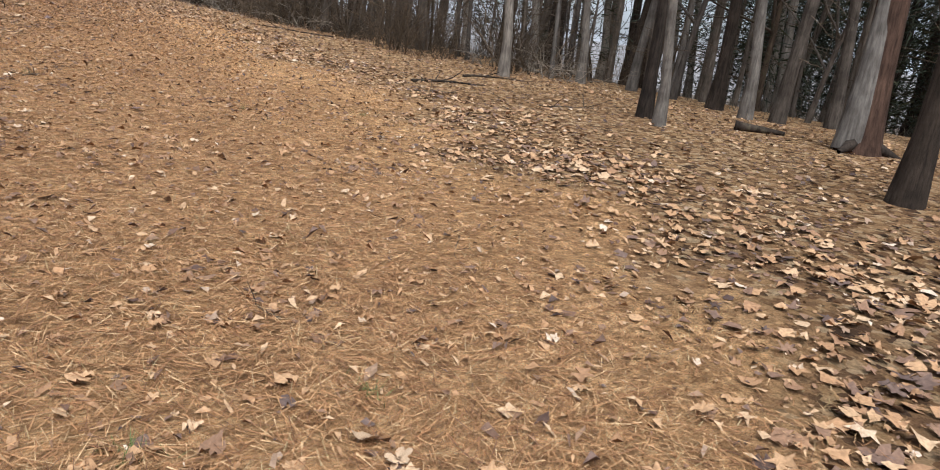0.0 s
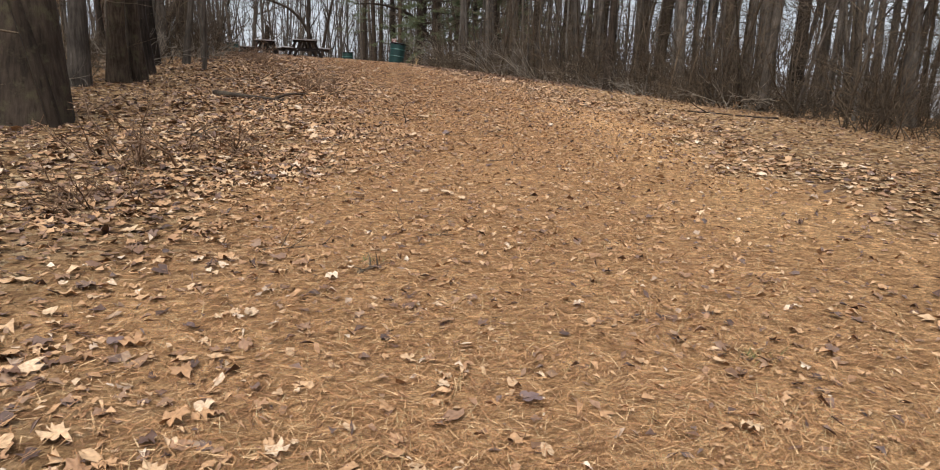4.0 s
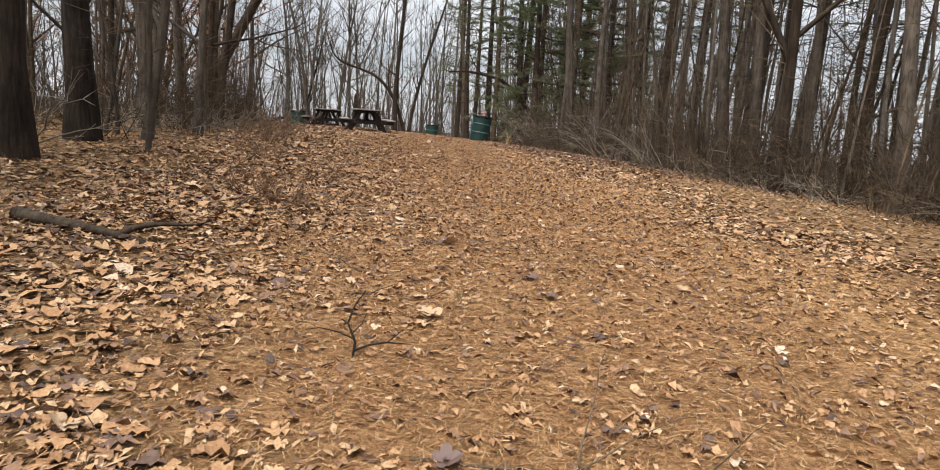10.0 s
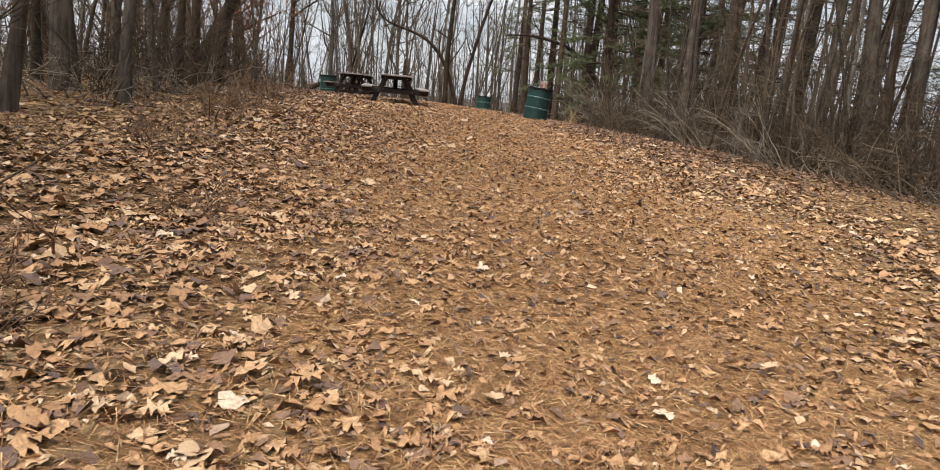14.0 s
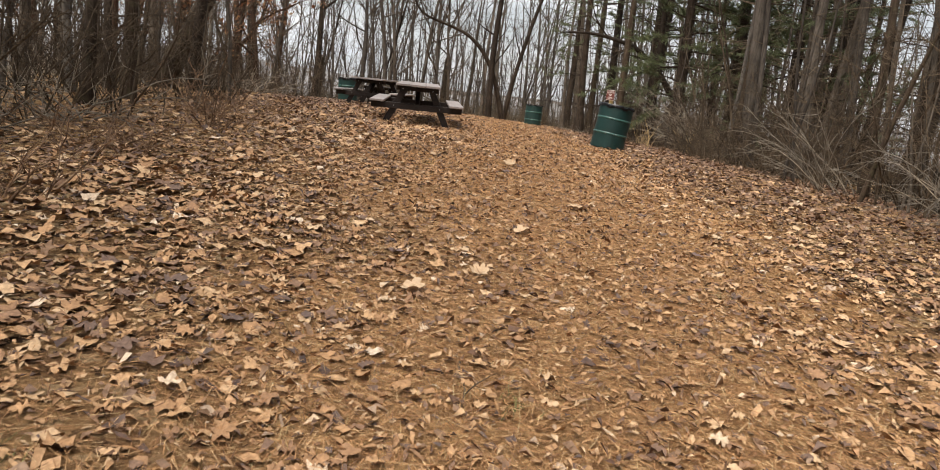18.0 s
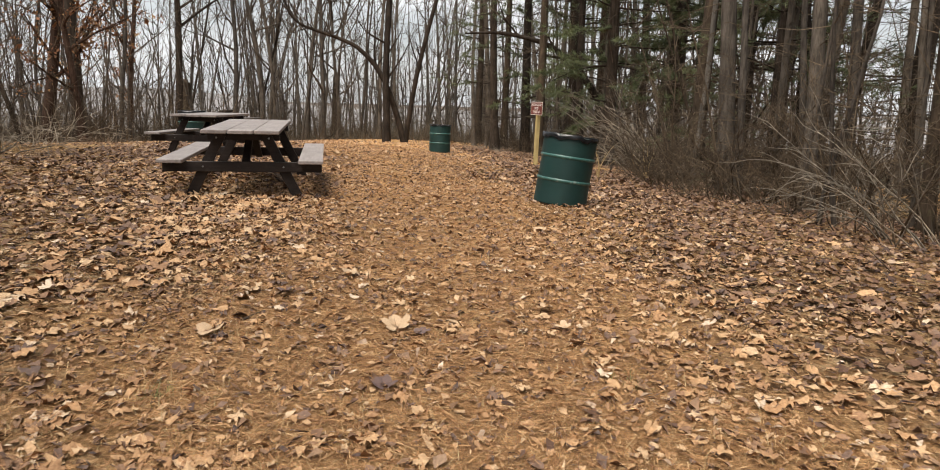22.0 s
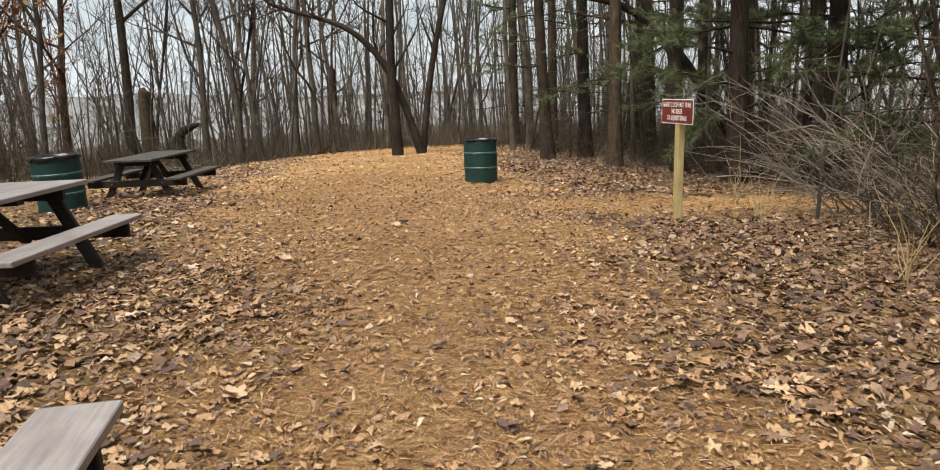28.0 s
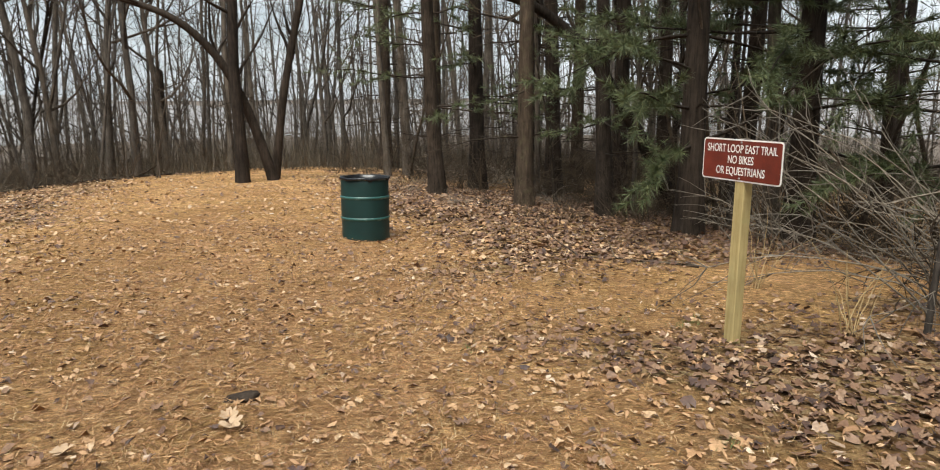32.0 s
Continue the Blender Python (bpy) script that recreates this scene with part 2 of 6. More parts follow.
    tint = ramp_node(n, [(0.3, (0.86, 0.81, 0.76)), (0.7, (1.16, 1.15, 1.12))])
    l.new(noise_node(n, l, co, 0.5, 4, 0.6), tint.inputs["Fac"])
    c = mix_node(n, l, 1.0, c, tint.outputs["Color"], "MULTIPLY")
    moss = ramp_node(n, [(0.38, (0.1, 0.1, 0.1)), (0.62, (0.95, 0.95, 0.95))])
    l.new(noise_node(n, l, co, 1.7, 6, 0.7), moss.inputs["Fac"])
    sep = n.new("ShaderNodeSeparateXYZ")
    l.new(co, sep.inputs[0])
    along = n.new("ShaderNodeMapRange")
    for k, q in enumerate((14.0, 24.0, 0.3, 1.0)):
        along.inputs[k + 1].default_value = q
    l.new(sep.outputs["Y"], along.inputs[0])
    shown = n.new("ShaderNodeMath")
    shown.operation = "MULTIPLY"
    l.new(moss.outputs["Color"], shown.inputs[0])
    l.new(along.outputs[0], shown.inputs[1])
    c = mix_node(n, l, shown.outputs[0], c, mix_node(n, l, 1.0, c, (0.80, 0.82, 0.68), "MULTIPLY"))
    wild = n.new("ShaderNodeAttribute")
    wild.attribute_name = "wild"
    scrub = ramp_node(n, [(0.3, (0.085, 0.068, 0.055)), (0.7, (0.17, 0.14, 0.118))])
    l.new(broad, scrub.inputs["Fac"])
    c = mix_node(n, l, wild.outputs["Fac"], c, scrub.outputs["Color"])
    l.new(c, b.inputs["Base Color"])
    hh = n.new("ShaderNodeMath")
    hh.operation = "ADD"
    l.new(strands, hh.inputs[0])
    l.new(v.outputs["Distance"], hh.inputs[1])
    bump_node(n, l, b, hh.outputs[0], 1.0, 0.045)
    return m


M_GROUND = make_ground_material()


def painted(name, col, rough, wear, metal=0.0, scale=7.0, edge=0.64):
    m, n, l, b = material(name, rough, metal, 0.45)
    co = n.new("ShaderNodeTexCoord").outputs["Object"]
    big = noise_node(n, l, co, scale, 6, 0.65)
    fine = noise_node(n, l, co, 60, 4, 0.6)
    k = ramp_node(n, [(edge, (0, 0, 0)), (edge + 0.08, (0.8, 0.8, 0.8))])
    l.new(big, k.inputs["Fac"])
    var = ramp_node(n, [(0.3, (0.75, 0.75, 0.75)), (0.7, (1.2, 1.2, 1.2))])
    l.new(big, var.inputs["Fac"])
    c = mix_node(n, l, 1.0, col, var.outputs["Color"], "MULTIPLY")
    c = mix_node(n, l, k.outputs["Color"], c, wear)
    l.new(c, b.inputs["Base Color"])
    bump_node(n, l, b, fine, 0.12, 0.003)
    return m


M_DRUM = painted("drum_green_paint", (0.005, 0.030, 0.028), 0.5, (0.008, 0.034, 0.031), 0.0, 3.0, 0.7)
M_HOOP = painted("drum_hoop_worn", (0.03, 0.10, 0.09), 0.4, (0.16, 0.21, 0.2), 0.0, 12.0, 0.56)
M_RIM = painted("drum_rim_rust", (0.06, 0.09, 0.085), 0.5, (0.25, 0.26, 0.25), 0.2, 16.0, 0.5)
M_LINER = painted("black_plastic", (0.008, 0.008, 0.009), 0.25, (0.03, 0.03, 0.032), 0.0, 9.0, 0.7)
M_SIGN = painted("sign_brown", (0.15, 0.022, 0.010), 0.55, (0.19, 0.04, 0.02), 0.0, 9.0, 0.72)
M_WHITE = painted("sign_white", (0.80, 0.77, 0.73), 0.5, (0.55, 0.45, 0.4), 0.0, 12.0, 0.72)
M_BOLT = painted("galvanised", (0.35, 0.36, 0.37), 0.4, (0.2, 0.18, 0.16), 0.9, 30.0, 0.6)


def wood(name, dark, light, rough, grain_axis=1, worn=None):
    m, n, l, b = material(name, rough, 0, 0.35)
    co = n.new("ShaderNodeTexCoord").outputs["Object"]
    st = [1.0, 1.0, 1.0]
    st[grain_axis] = 0.07
    f = noise_node(n, l, co, 38, 6, 0.65, tuple(st))
    g = noise_node(n, l, co, 3.0, 4, 0.6)
    col = ramp_node(n, [(0.3, dark), (0.7, light)])
    l.new(f, col.inputs["Fac"])
    var = ramp_node(n, [(0.3, (0.75, 0.74, 0.73)), (0.72, (1.15, 1.14, 1.13))])
    l.new(g, var.inputs["Fac"])
    c = mix_node(n, l, 1.0, col.outputs["Color"], var.outputs["Color"], "MULTIPLY")
    inf = n.new("ShaderNodeObjectInfo").outputs["Random"]
    v2 = ramp_node(n, [(0, (0.88, 0.88, 0.88)), (1, (1.1, 1.1, 1.1))])
    l.new(inf, v2.inputs["Fac"])
    c = mix_node(n, l, 1.0, c, v2.outputs["Color"], "MULTIPLY")
    if worn:
        k = ramp_node(n, [(0.55, (0, 0, 0)), (0.68, (0.7, 0.7, 0.7))])
        l.new(noise_node(n, l, co, 9, 6, 0.7), k.inputs["Fac"])
        c = mix_node(n, l, k.outputs["Color"], c, worn)
    l.new(c, b.inputs["Base Color"])
    bump_node(n, l, b, f, 0.4, 0.004)
    return m


M_TABLE_TOP = wood("table_top_weathered", (0.22, 0.19, 0.182), (0.36, 0.322, 0.31), 0.42, 1, (0.27, 0.225, 0.205))
M_TABLE_DARK = wood("table_dark_stain", (0.008, 0.0055, 0.0048), (0.028, 0.018, 0.015), 0.6, 0, (0.04, 0.029, 0.025))
M_TABLE_OLD = wood("table_top_mossy", (0.032, 0.026, 0.022), (0.085, 0.07, 0.06), 0.6, 1, (0.06, 0.056, 0.036))
M_POST = wood("post_treated_pine", (0.36, 0.27, 0.11), (0.52, 0.42, 0.20), 0.7, 2, (0.40, 0.34, 0.15))
M_LOG = bark("log_bark", (0.02, 0.016, 0.013), (0.075, 0.058, 0.046), (0.10, 0.085, 0.06))
M_HEART = wood("split_heartwood", (0.10, 0.08, 0.068), (0.25, 0.21, 0.175), 0.85, 2)
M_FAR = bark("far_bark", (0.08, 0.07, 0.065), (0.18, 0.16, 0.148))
# distance haze is put into this grey-blue; no mist stands before the hills
M_RIDGE_HAZE = bark("far_hills", (0.20, 0.205, 0.22), (0.33, 0.335, 0.35), None, 0.02)
M_BRUSH = leaf_material("dry_brush", [(0.0, (0.038, 0.031, 0.022)), (0.6, (0.10, 0.083, 0.058)), (1.0, (0.18, 0.15, 0.108))])
M_THICKET = leaf_material("thicket_needles", [(0.0, (0.016, 0.024, 0.013)), (0.7, (0.035, 0.045, 0.024)), (1.0, (0.06, 0.062, 0.032))])

# ---- mesh helpers ----
def mesh_np(name, verts, faces, mat):
    """A mesh from arrays: verts (n, 3) and faces (m, k) with k corners each."""
    verts, faces = np.asarray(verts, np.float32), np.asarray(faces, np.int32)
    me = bpy.data.meshes.new(name)
    k = faces.shape[1]
    me.vertices.add(len(verts))
    me.vertices.foreach_set("co", verts.ravel())
    me.loops.add(faces.size)
    me.loops.foreach_set("vertex_index", faces.ravel())
    me.polygons.add(len(faces))
    me.polygons.foreach_set("loop_start", np.arange(0, faces.size, k, dtype=np.int32))
    me.update(calc_edges=True)
    me.materials.append(mat)
    return me


def smooth(me):
    me.polygons.foreach_set("use_smooth", np.ones(len(me.polygons), bool))
    return me


def part(name, bm, mat, parent, label="", smoothed=False):
    """Links a bmesh as one mesh object under a thing."""
    me = bpy.data.meshes.new(name)
    bmesh.ops.recalc_face_normals(bm, faces=bm.faces)
    bm.to_mesh(me)
    bm.free()
    me.materials.append(mat)
    if smoothed:
        smooth(me)
    ob = new(name, me)
    ob.parent = parent
    return tagged(ob, label)


def hang(name, me, parent, label="", kind=""):
    ob = new(name, me)
    ob.parent = parent
    return tagged(ob, label, kind=kind)


def box_bm(sx, sy, sz, m=None, bevel=0.004):
    bm = bmesh.new()
    bmesh.ops.create_cube(bm, size=1.0, matrix=Matrix.Diagonal((sx, sy, sz, 1)))
    if bevel:
        bmesh.ops.bevel(bm, geom=bm.edges[:], offset=bevel, segments=1, affect="EDGES")
    if m:
        bmesh.ops.transform(bm, matrix=m, verts=bm.verts)
    return bm


def lathe_bm(profile, sides, wobble=None):
    """Turns a profile of (radius, height) round the z axis."""
    bm = bmesh.new()
    rings = []
    for r, z in profile:
        ring = []
        for i in range(sides):
            a = 2 * math.pi * i / sides
            dr, dz = wobble(a, r, z) if wobble else (0, 0)
            ring.append(bm.verts.new(((r + dr) * math.cos(a), (r + dr) * math.sin(a), z + dz)))
        rings.append(ring)
    for lo, hi in zip(rings, rings[1:]):
        for i in range(sides):
            bm.faces.new((lo[i], lo[(i + 1) % sides], hi[(i + 1) % sides], hi[i]))
    return bm


class Tubes:
    """Collects tapered tubes into one mesh."""

    def __init__(self):
        self.v, self.f, self.n = [], [], 0

    def add(self, pts, radii, sides):
        pts = np.asarray(pts, float)
        d = np.gradient(pts, axis=0)
        d /= np.linalg.norm(d, axis=1)[:, None] + 1e-9
        ref = np.array([0.31, 0.95, 0.05]) if abs(d[0][2]) > 0.6 else np.array([0.05, 0.1, 0.99])
        u = np.cross(d, ref)
        u /= np.linalg.norm(u, axis=1)[:, None] + 1e-9
        w = np.cross(d, u)
        a = np.arange(sides) * 2 * math.pi / sides
        r = np.asarray(radii, float)[:, None, None]
        ring = pts[:, None] + r * (np.cos(a)[None, :, None] * u[:, None] + np.sin(a)[None, :, None] * w[:, None])
        self.v.append(ring.reshape(-1, 3))
        k = len(pts)
        i, j = np.meshgrid(np.arange(k - 1), np.arange(sides), indexing="ij")
        p, q = i * sides + j, i * sides + (j + 1) % sides
        self.f.append(np.stack([p, q, q + sides, p + sides], -1).reshape(-1, 4) + self.n)
        self.n += k * sides

    def mesh(self, name, mat):
        return smooth(mesh_np(name, np.concatenate(self.v), np.concatenate(self.f), mat))


def sway(rng, start, way, length, steps, wander, lift=0.0):
    """A wandering line from start."""
    p, d = np.array(start, float), np.array(way, float)
    d /= np.linalg.norm(d)
    out = [p.copy()]
    for _ in range(steps):
        d = d + rng.normal(0, wander, 3) + (0, 0, lift)
        d /= np.linalg.norm(d)
        p = p + d * length / steps
        out.append(p.copy())
    return np.array(out)


# ---- the lie of the land ----
C_LAND = (0.7132, 0.8399, -0.9855, -0.6086, 0.2994, 0.1168, -0.3268, -0.166, -0.1679, 0.1754, -0.274, 0.0429, 0.0209)


def land(x, y):
    """Height of the ground: a low crest that the clearing climbs and crosses, falling off into the woods."""
    x, y = np.asarray(x, float), np.asarray(y, float)
    u, v = (np.clip(y, -20, 48) - 12) / 25, np.clip(x, -9, 9) / 8
    terms = (1, u, u**2, u**3, u**4, u**5, v, v * v, u * v, u * u * v, u * v * v, u**3 * v, u * u * v * v)
    h = sum(c * t for c, t in zip(C_LAND, terms))
    h = h - 0.14 * np.exp(-((x - 2) ** 2 / 9 + (y - 31) ** 2 / 16)) + 0.05 * np.exp(-((x + 0.3) ** 2 + (y - 25) ** 2) / 6) - 0.055 * np.exp(-((x + 1.93) ** 2 + (y - 18.3) ** 2) / 1.6) + 0.065 * np.exp(-((x - 1.95) ** 2 + (y - 18.9) ** 2) / 0.9)
    far = np.maximum(np.maximum(np.maximum(y - 46, 0), np.maximum(-22 - y, 0)), np.maximum(np.abs(x + 1) - 14, 0))
    h = h - 16 * (1 - np.exp(-((far / 75) ** 1.4)))
    rough = (np.sin(x * 2.1 + 1.3 * np.sin(y * 1.1)) * np.sin(y * 1.7 + 0.9 * np.sin(x * 1.3)) * 0.014
             + np.sin(x * 5.3 + y * 2.2) * np.sin(y * 6.1 - x * 1.9) * 0.006)
    return h + rough


BAND_Y = (-22, -18, -14, -10, -5, -2, 4, 10, 16, 20, 25, 28, 32, 40)
BAND_LO = (-8.0, -7.0, -4.0, -2.8, -1.6, -0.8, -0.6, -0.9, -0.8, -0.6, -1.8, -3.0, -4.0, -4.5)
BAND_HI = (-3.0, -1.9, 0.5, 2.0, 3.0, 3.6, 3.0, 2.4, 1.8, 1.4, 1.0, 1.3, 1.6, 0.8)


def litter(x, y):
    """0 on the band of pine straw, 1 where leaves lie thick."""
    wave = 0.4 * np.sin(y * 0.9 + 0.7 * np.sin(x * 1.2)) + 0.3 * np.sin(y * 2.3 + x) + 0.15 * np.sin(5.1 * y - 2 * x)
    d = np.maximum(np.interp(y, BAND_Y, BAND_LO) - x, x - np.interp(y, BAND_Y, BAND_HI)) + wave
    d = np.minimum(d, np.maximum(np.abs(y - 29.2 - 0.15 * (x - 3)) - 1.1, 1.0 - x) + 0.5 * wave)
    return np.clip(d / 2.0 + 0.4, 0, 1)


RIGHT_Y = (-30, -16, -8, -2, 6, 12, 16, 20, 24, 27.6, 28.6, 32, 36, 40, 44)
RIGHT_X = (9.0, 9.0, 9.5, 8.8, 8.0, 7.4, 6.5, 5.3, 4.5, 4.8, 7.6, 7.4, 5.6, 4.4, 3.0)
LEFT_Y = (-30, -14, -6, 0, 6, 13, 17, 22, 28, 34, 40, 45)
LEFT_X = (-8.5, -7.5, -6.0, -5.2, -4.8, -4.6, -4.8, -6.6, -8.4, -9.0, -8.6, -6.5)


def right_edge(y):
    return np.interp(y, RIGHT_Y, RIGHT_X)


def left_edge(y):
    return np.interp(y, LEFT_Y, LEFT_X)


def spread(lo, hi, step, reach, growth):
    """Even steps from lo to hi and ever wider ones out to reach on both sides."""
    core = list(np.arange(lo, hi + step / 2, step))
    s, a, b = step, lo, hi
    while b - hi < reach:
        s *= growth
        a, b = a - s, b + s
        core = [a] + core + [b]
    return np.array(core)


gx, gy = spread(-9, 9, 0.2, 2400, 1.18), spread(-22, 44, 0.26, 2400, 1.18)
GX, GY = np.meshgrid(gx, gy)
gi, gj = np.meshgrid(np.arange(len(gy) - 1), np.arange(len(gx) - 1), indexing="ij")
gp = gi * len(gx) + gj
g_me = smooth(mesh_np("ground", np.stack([GX, GY, land(GX, GY)], -1).reshape(-1, 3),
                      np.stack([gp, gp + 1, gp + 1 + len(gx), gp + len(gx)], -1).reshape(-1, 4), M_GROUND))
g_at = g_me.attributes.new("litter", "FLOAT", "POINT")
g_at.data.foreach_set("value", litter(GX, GY).ravel().astype(np.float32))
g_wild = g_me.attributes.new("wild", "FLOAT", "POINT")
g_wild.data.foreach_set("value", np.clip(np.maximum(np.maximum(GY - 47, np.abs(GX + 1) - 17), -26 - GY) / 8, 0, 1).ravel().astype(np.float32))
tagged(new("ground", g_me), "gently rising forest floor of orange pine straw and brown leaves", "ground", kind="structure")


def thing(name, x, y, z=None, turn=0.0, lean=(0.0, 0.0)):
    """An Empty at a thing's base."""
    ob = new(name)
    ob.empty_display_size = 0.2
    ob.matrix_basis = pose(x, y, float(land(x, y)) if z is None else z, lean[0], lean[1], turn)
    return ob


# ---- picnic tables ----
def picnic_table(x, y, turn, z, label, L, top_mat, tilt=0.0, scale=1.0):
    t = thing("picnic_table", x, y, z, turn, (tilt, 0))
    t.scale = (scale, scale, scale)
    tagged(t, label, "picnic table", "picnic tables in the clearing")
    top = 0.79
    for k in (-1, 0, 1):
        part("top_board", box_bm(0.270, L + 0.012 * k, 0.04, pose(0.278 * k, 0.006 * k, top - 0.02, 0, 0.3 * k, 0.12 * k), 0.005), top_mat, t, "weathered grey plank")
    for s in (-1, 1):
        part("bench_board", box_bm(0.27, L, 0.04, pose(0.745 * s, 0, 0.445, 0, 0, 0.2 * s), 0.005), top_mat, t, "weathered grey bench plank")
        ey = s * (L / 2 - 0.30)
        part("top_batten", box_bm(0.80, 0.04, 0.09, pose(0, ey - 0.045 * s, top - 0.087), 0.004), M_TABLE_DARK, t)
        part("bench_beam", box_bm(1.74, 0.04, 0.115, pose(0, ey + 0.045 * s, 0.365), 0.006), M_TABLE_DARK, t)
        for q in (-1, 1):
            a, b = Vector((q * 0.235, ey, top - 0.045)), Vector((q * 0.65, ey, -0.10))
            d = b - a
            ang = math.degrees(math.atan2(d.x, -d.z))
            mid = (a + b) / 2
            leg = part("leg", box_bm(0.115, 0.04, d.length, pose(*mid, 0, -ang, 0), 0.005), M_TABLE_DARK, t)
            for bz, bx in ((0.365, 0.44), (0.69, 0.285)):
                bm = bmesh.new()
                bmesh.ops.create_cone(bm, cap_ends=True, segments=8, radius1=0.011, radius2=0.009, depth=0.012, matrix=pose(q * bx, ey + 0.07 * s, bz, 90))
                part("bolt", bm, M_BOLT, leg, "galvanised bolt head")
        a, b = Vector((0, s * 0.10, top - 0.06)), Vector((0, ey - 0.03 * s, 0.31))
        d = b - a
        ang = math.degrees(math.atan2(d.y, -d.z))
        part("brace", box_bm(0.09, 0.04, d.length, pose(*((a + b) / 2), ang, 0, 0), 0.004), M_TABLE_DARK, t)
    part("top_batten", box_bm(0.80, 0.09, 0.04, pose(0, 0, top - 0.062), 0.004), M_TABLE_DARK, t)
    return t


picnic_table(-1.93, 19.36, 6.8, 0.877, "weathered wooden picnic table with dark legs near the crest", 2.44, M_TABLE_TOP, 1.1)
picnic_table(-3.70, 24.08, -5, 0.875, "weathered wooden picnic table with dark legs in fallen leaves", 1.83, M_TABLE_TOP)
picnic_table(-4.92, 31.1, -5, 0.64, "old dark mossy picnic table by the green drum", 1.83, M_TABLE_OLD, 0.0, 0.95)


# ---- oil drums used as litter bins ----
def drum(x, y, z, turn, lean, label, seed, bag):
    t = thing("litter_drum", x, y, z, turn, lean)
    tagged(t, label, "drum", "green litter drums")
    rng = np.random.default_rng(seed)
    R, Hh = 0.328, 0.845
    dents = [(rng.uniform(0, 6.28), rng.uniform(0.1, 0.8), rng.uniform(0.004, 0.014)) for _ in range(6)]

    def wob(a, r, zz):
        d = 0
        for da, dz, k in dents:
            g = abs((a - da + math.pi) % (2 * math.pi) - math.pi)
            d -= k * math.exp(-(g / 0.35) ** 2 - ((zz - dz) / 0.12) ** 2)
        return d, 0

    prof = [(0.0, 0.012), (R - 0.02, 0.012), (R - 0.004, 0.0), (R, 0.012)]
    prof += [(R, zz) for zz in np.linspace(0.04, Hh - 0.02, 14)]
    prof += [(R - 0.006, Hh - 0.01), (R - 0.022, Hh - 0.08), (R - 0.024, 0.03), (0.0, 0.03)]
    body = part("body", lathe_bm(prof, 40, wob), M_DRUM, t, "dark green painted steel body", True)
    for zz in (0.30, 0.585):
        hp = [(R - 0.002, zz - 0.022), (R + 0.006, zz - 0.013), (R + 0.012, zz), (R + 0.006, zz + 0.013), (R - 0.002, zz + 0.022)]
        part("hoop", lathe_bm(hp, 40, wob), M_HOOP, body, "worn rolled hoop", True)
    part("rim", lathe_bm([(R - 0.008, Hh - 0.022), (R + 0.008, Hh - 0.018), (R + 0.012, Hh - 0.006), (R + 0.004, Hh + 0.004), (R - 0.008, Hh)], 40,
                         lambda a, r, zz: (0.003 * math.sin(5 * a + seed), 0.004 * math.sin(3 * a + seed))), M_RIM, t, "scuffed rolled rim", True)
    skirt = 0.05 if bag else 0.018

    def flap(a, r, zz):
        k = math.sin(7 * a + seed) + 0.6 * math.sin(13 * a + 2 * seed) + 0.4 * math.sin(23 * a)
        low = zz < Hh - 0.01 and r > R
        return (0.004 * k if low else 0.003 * k), (0.014 * k if low else 0.003 * k)

    lp = [(R + 0.016, Hh - skirt), (R + 0.018, Hh - skirt * 0.5), (R + 0.016, Hh + 0.006), (R, Hh + 0.012), (R - 0.014, Hh + 0.004), (R - 0.034, Hh - 0.06), (R - 0.045, Hh - 0.2), (R - 0.06, 0.35), (0.0, 0.33)]
    part("bin_liner", lathe_bm(lp, 56, flap), M_LINER, t, "black plastic bag folded over the rim", True)
    return t


drum(1.92, 18.85, 0.80, 20, (1.0, 7.4), "leaning dark green steel drum lined with a black bag", 3, True)
drum(0.80, 32.75, 0.43, 75, (0.5, 1.4), "dark green steel litter drum standing upright on pine straw", 5, False)
drum(-5.62, 29.3, 0.735, 140, (-1.0, 0.8), "dark green steel drum with a black bag beside a picnic table", 8, True)


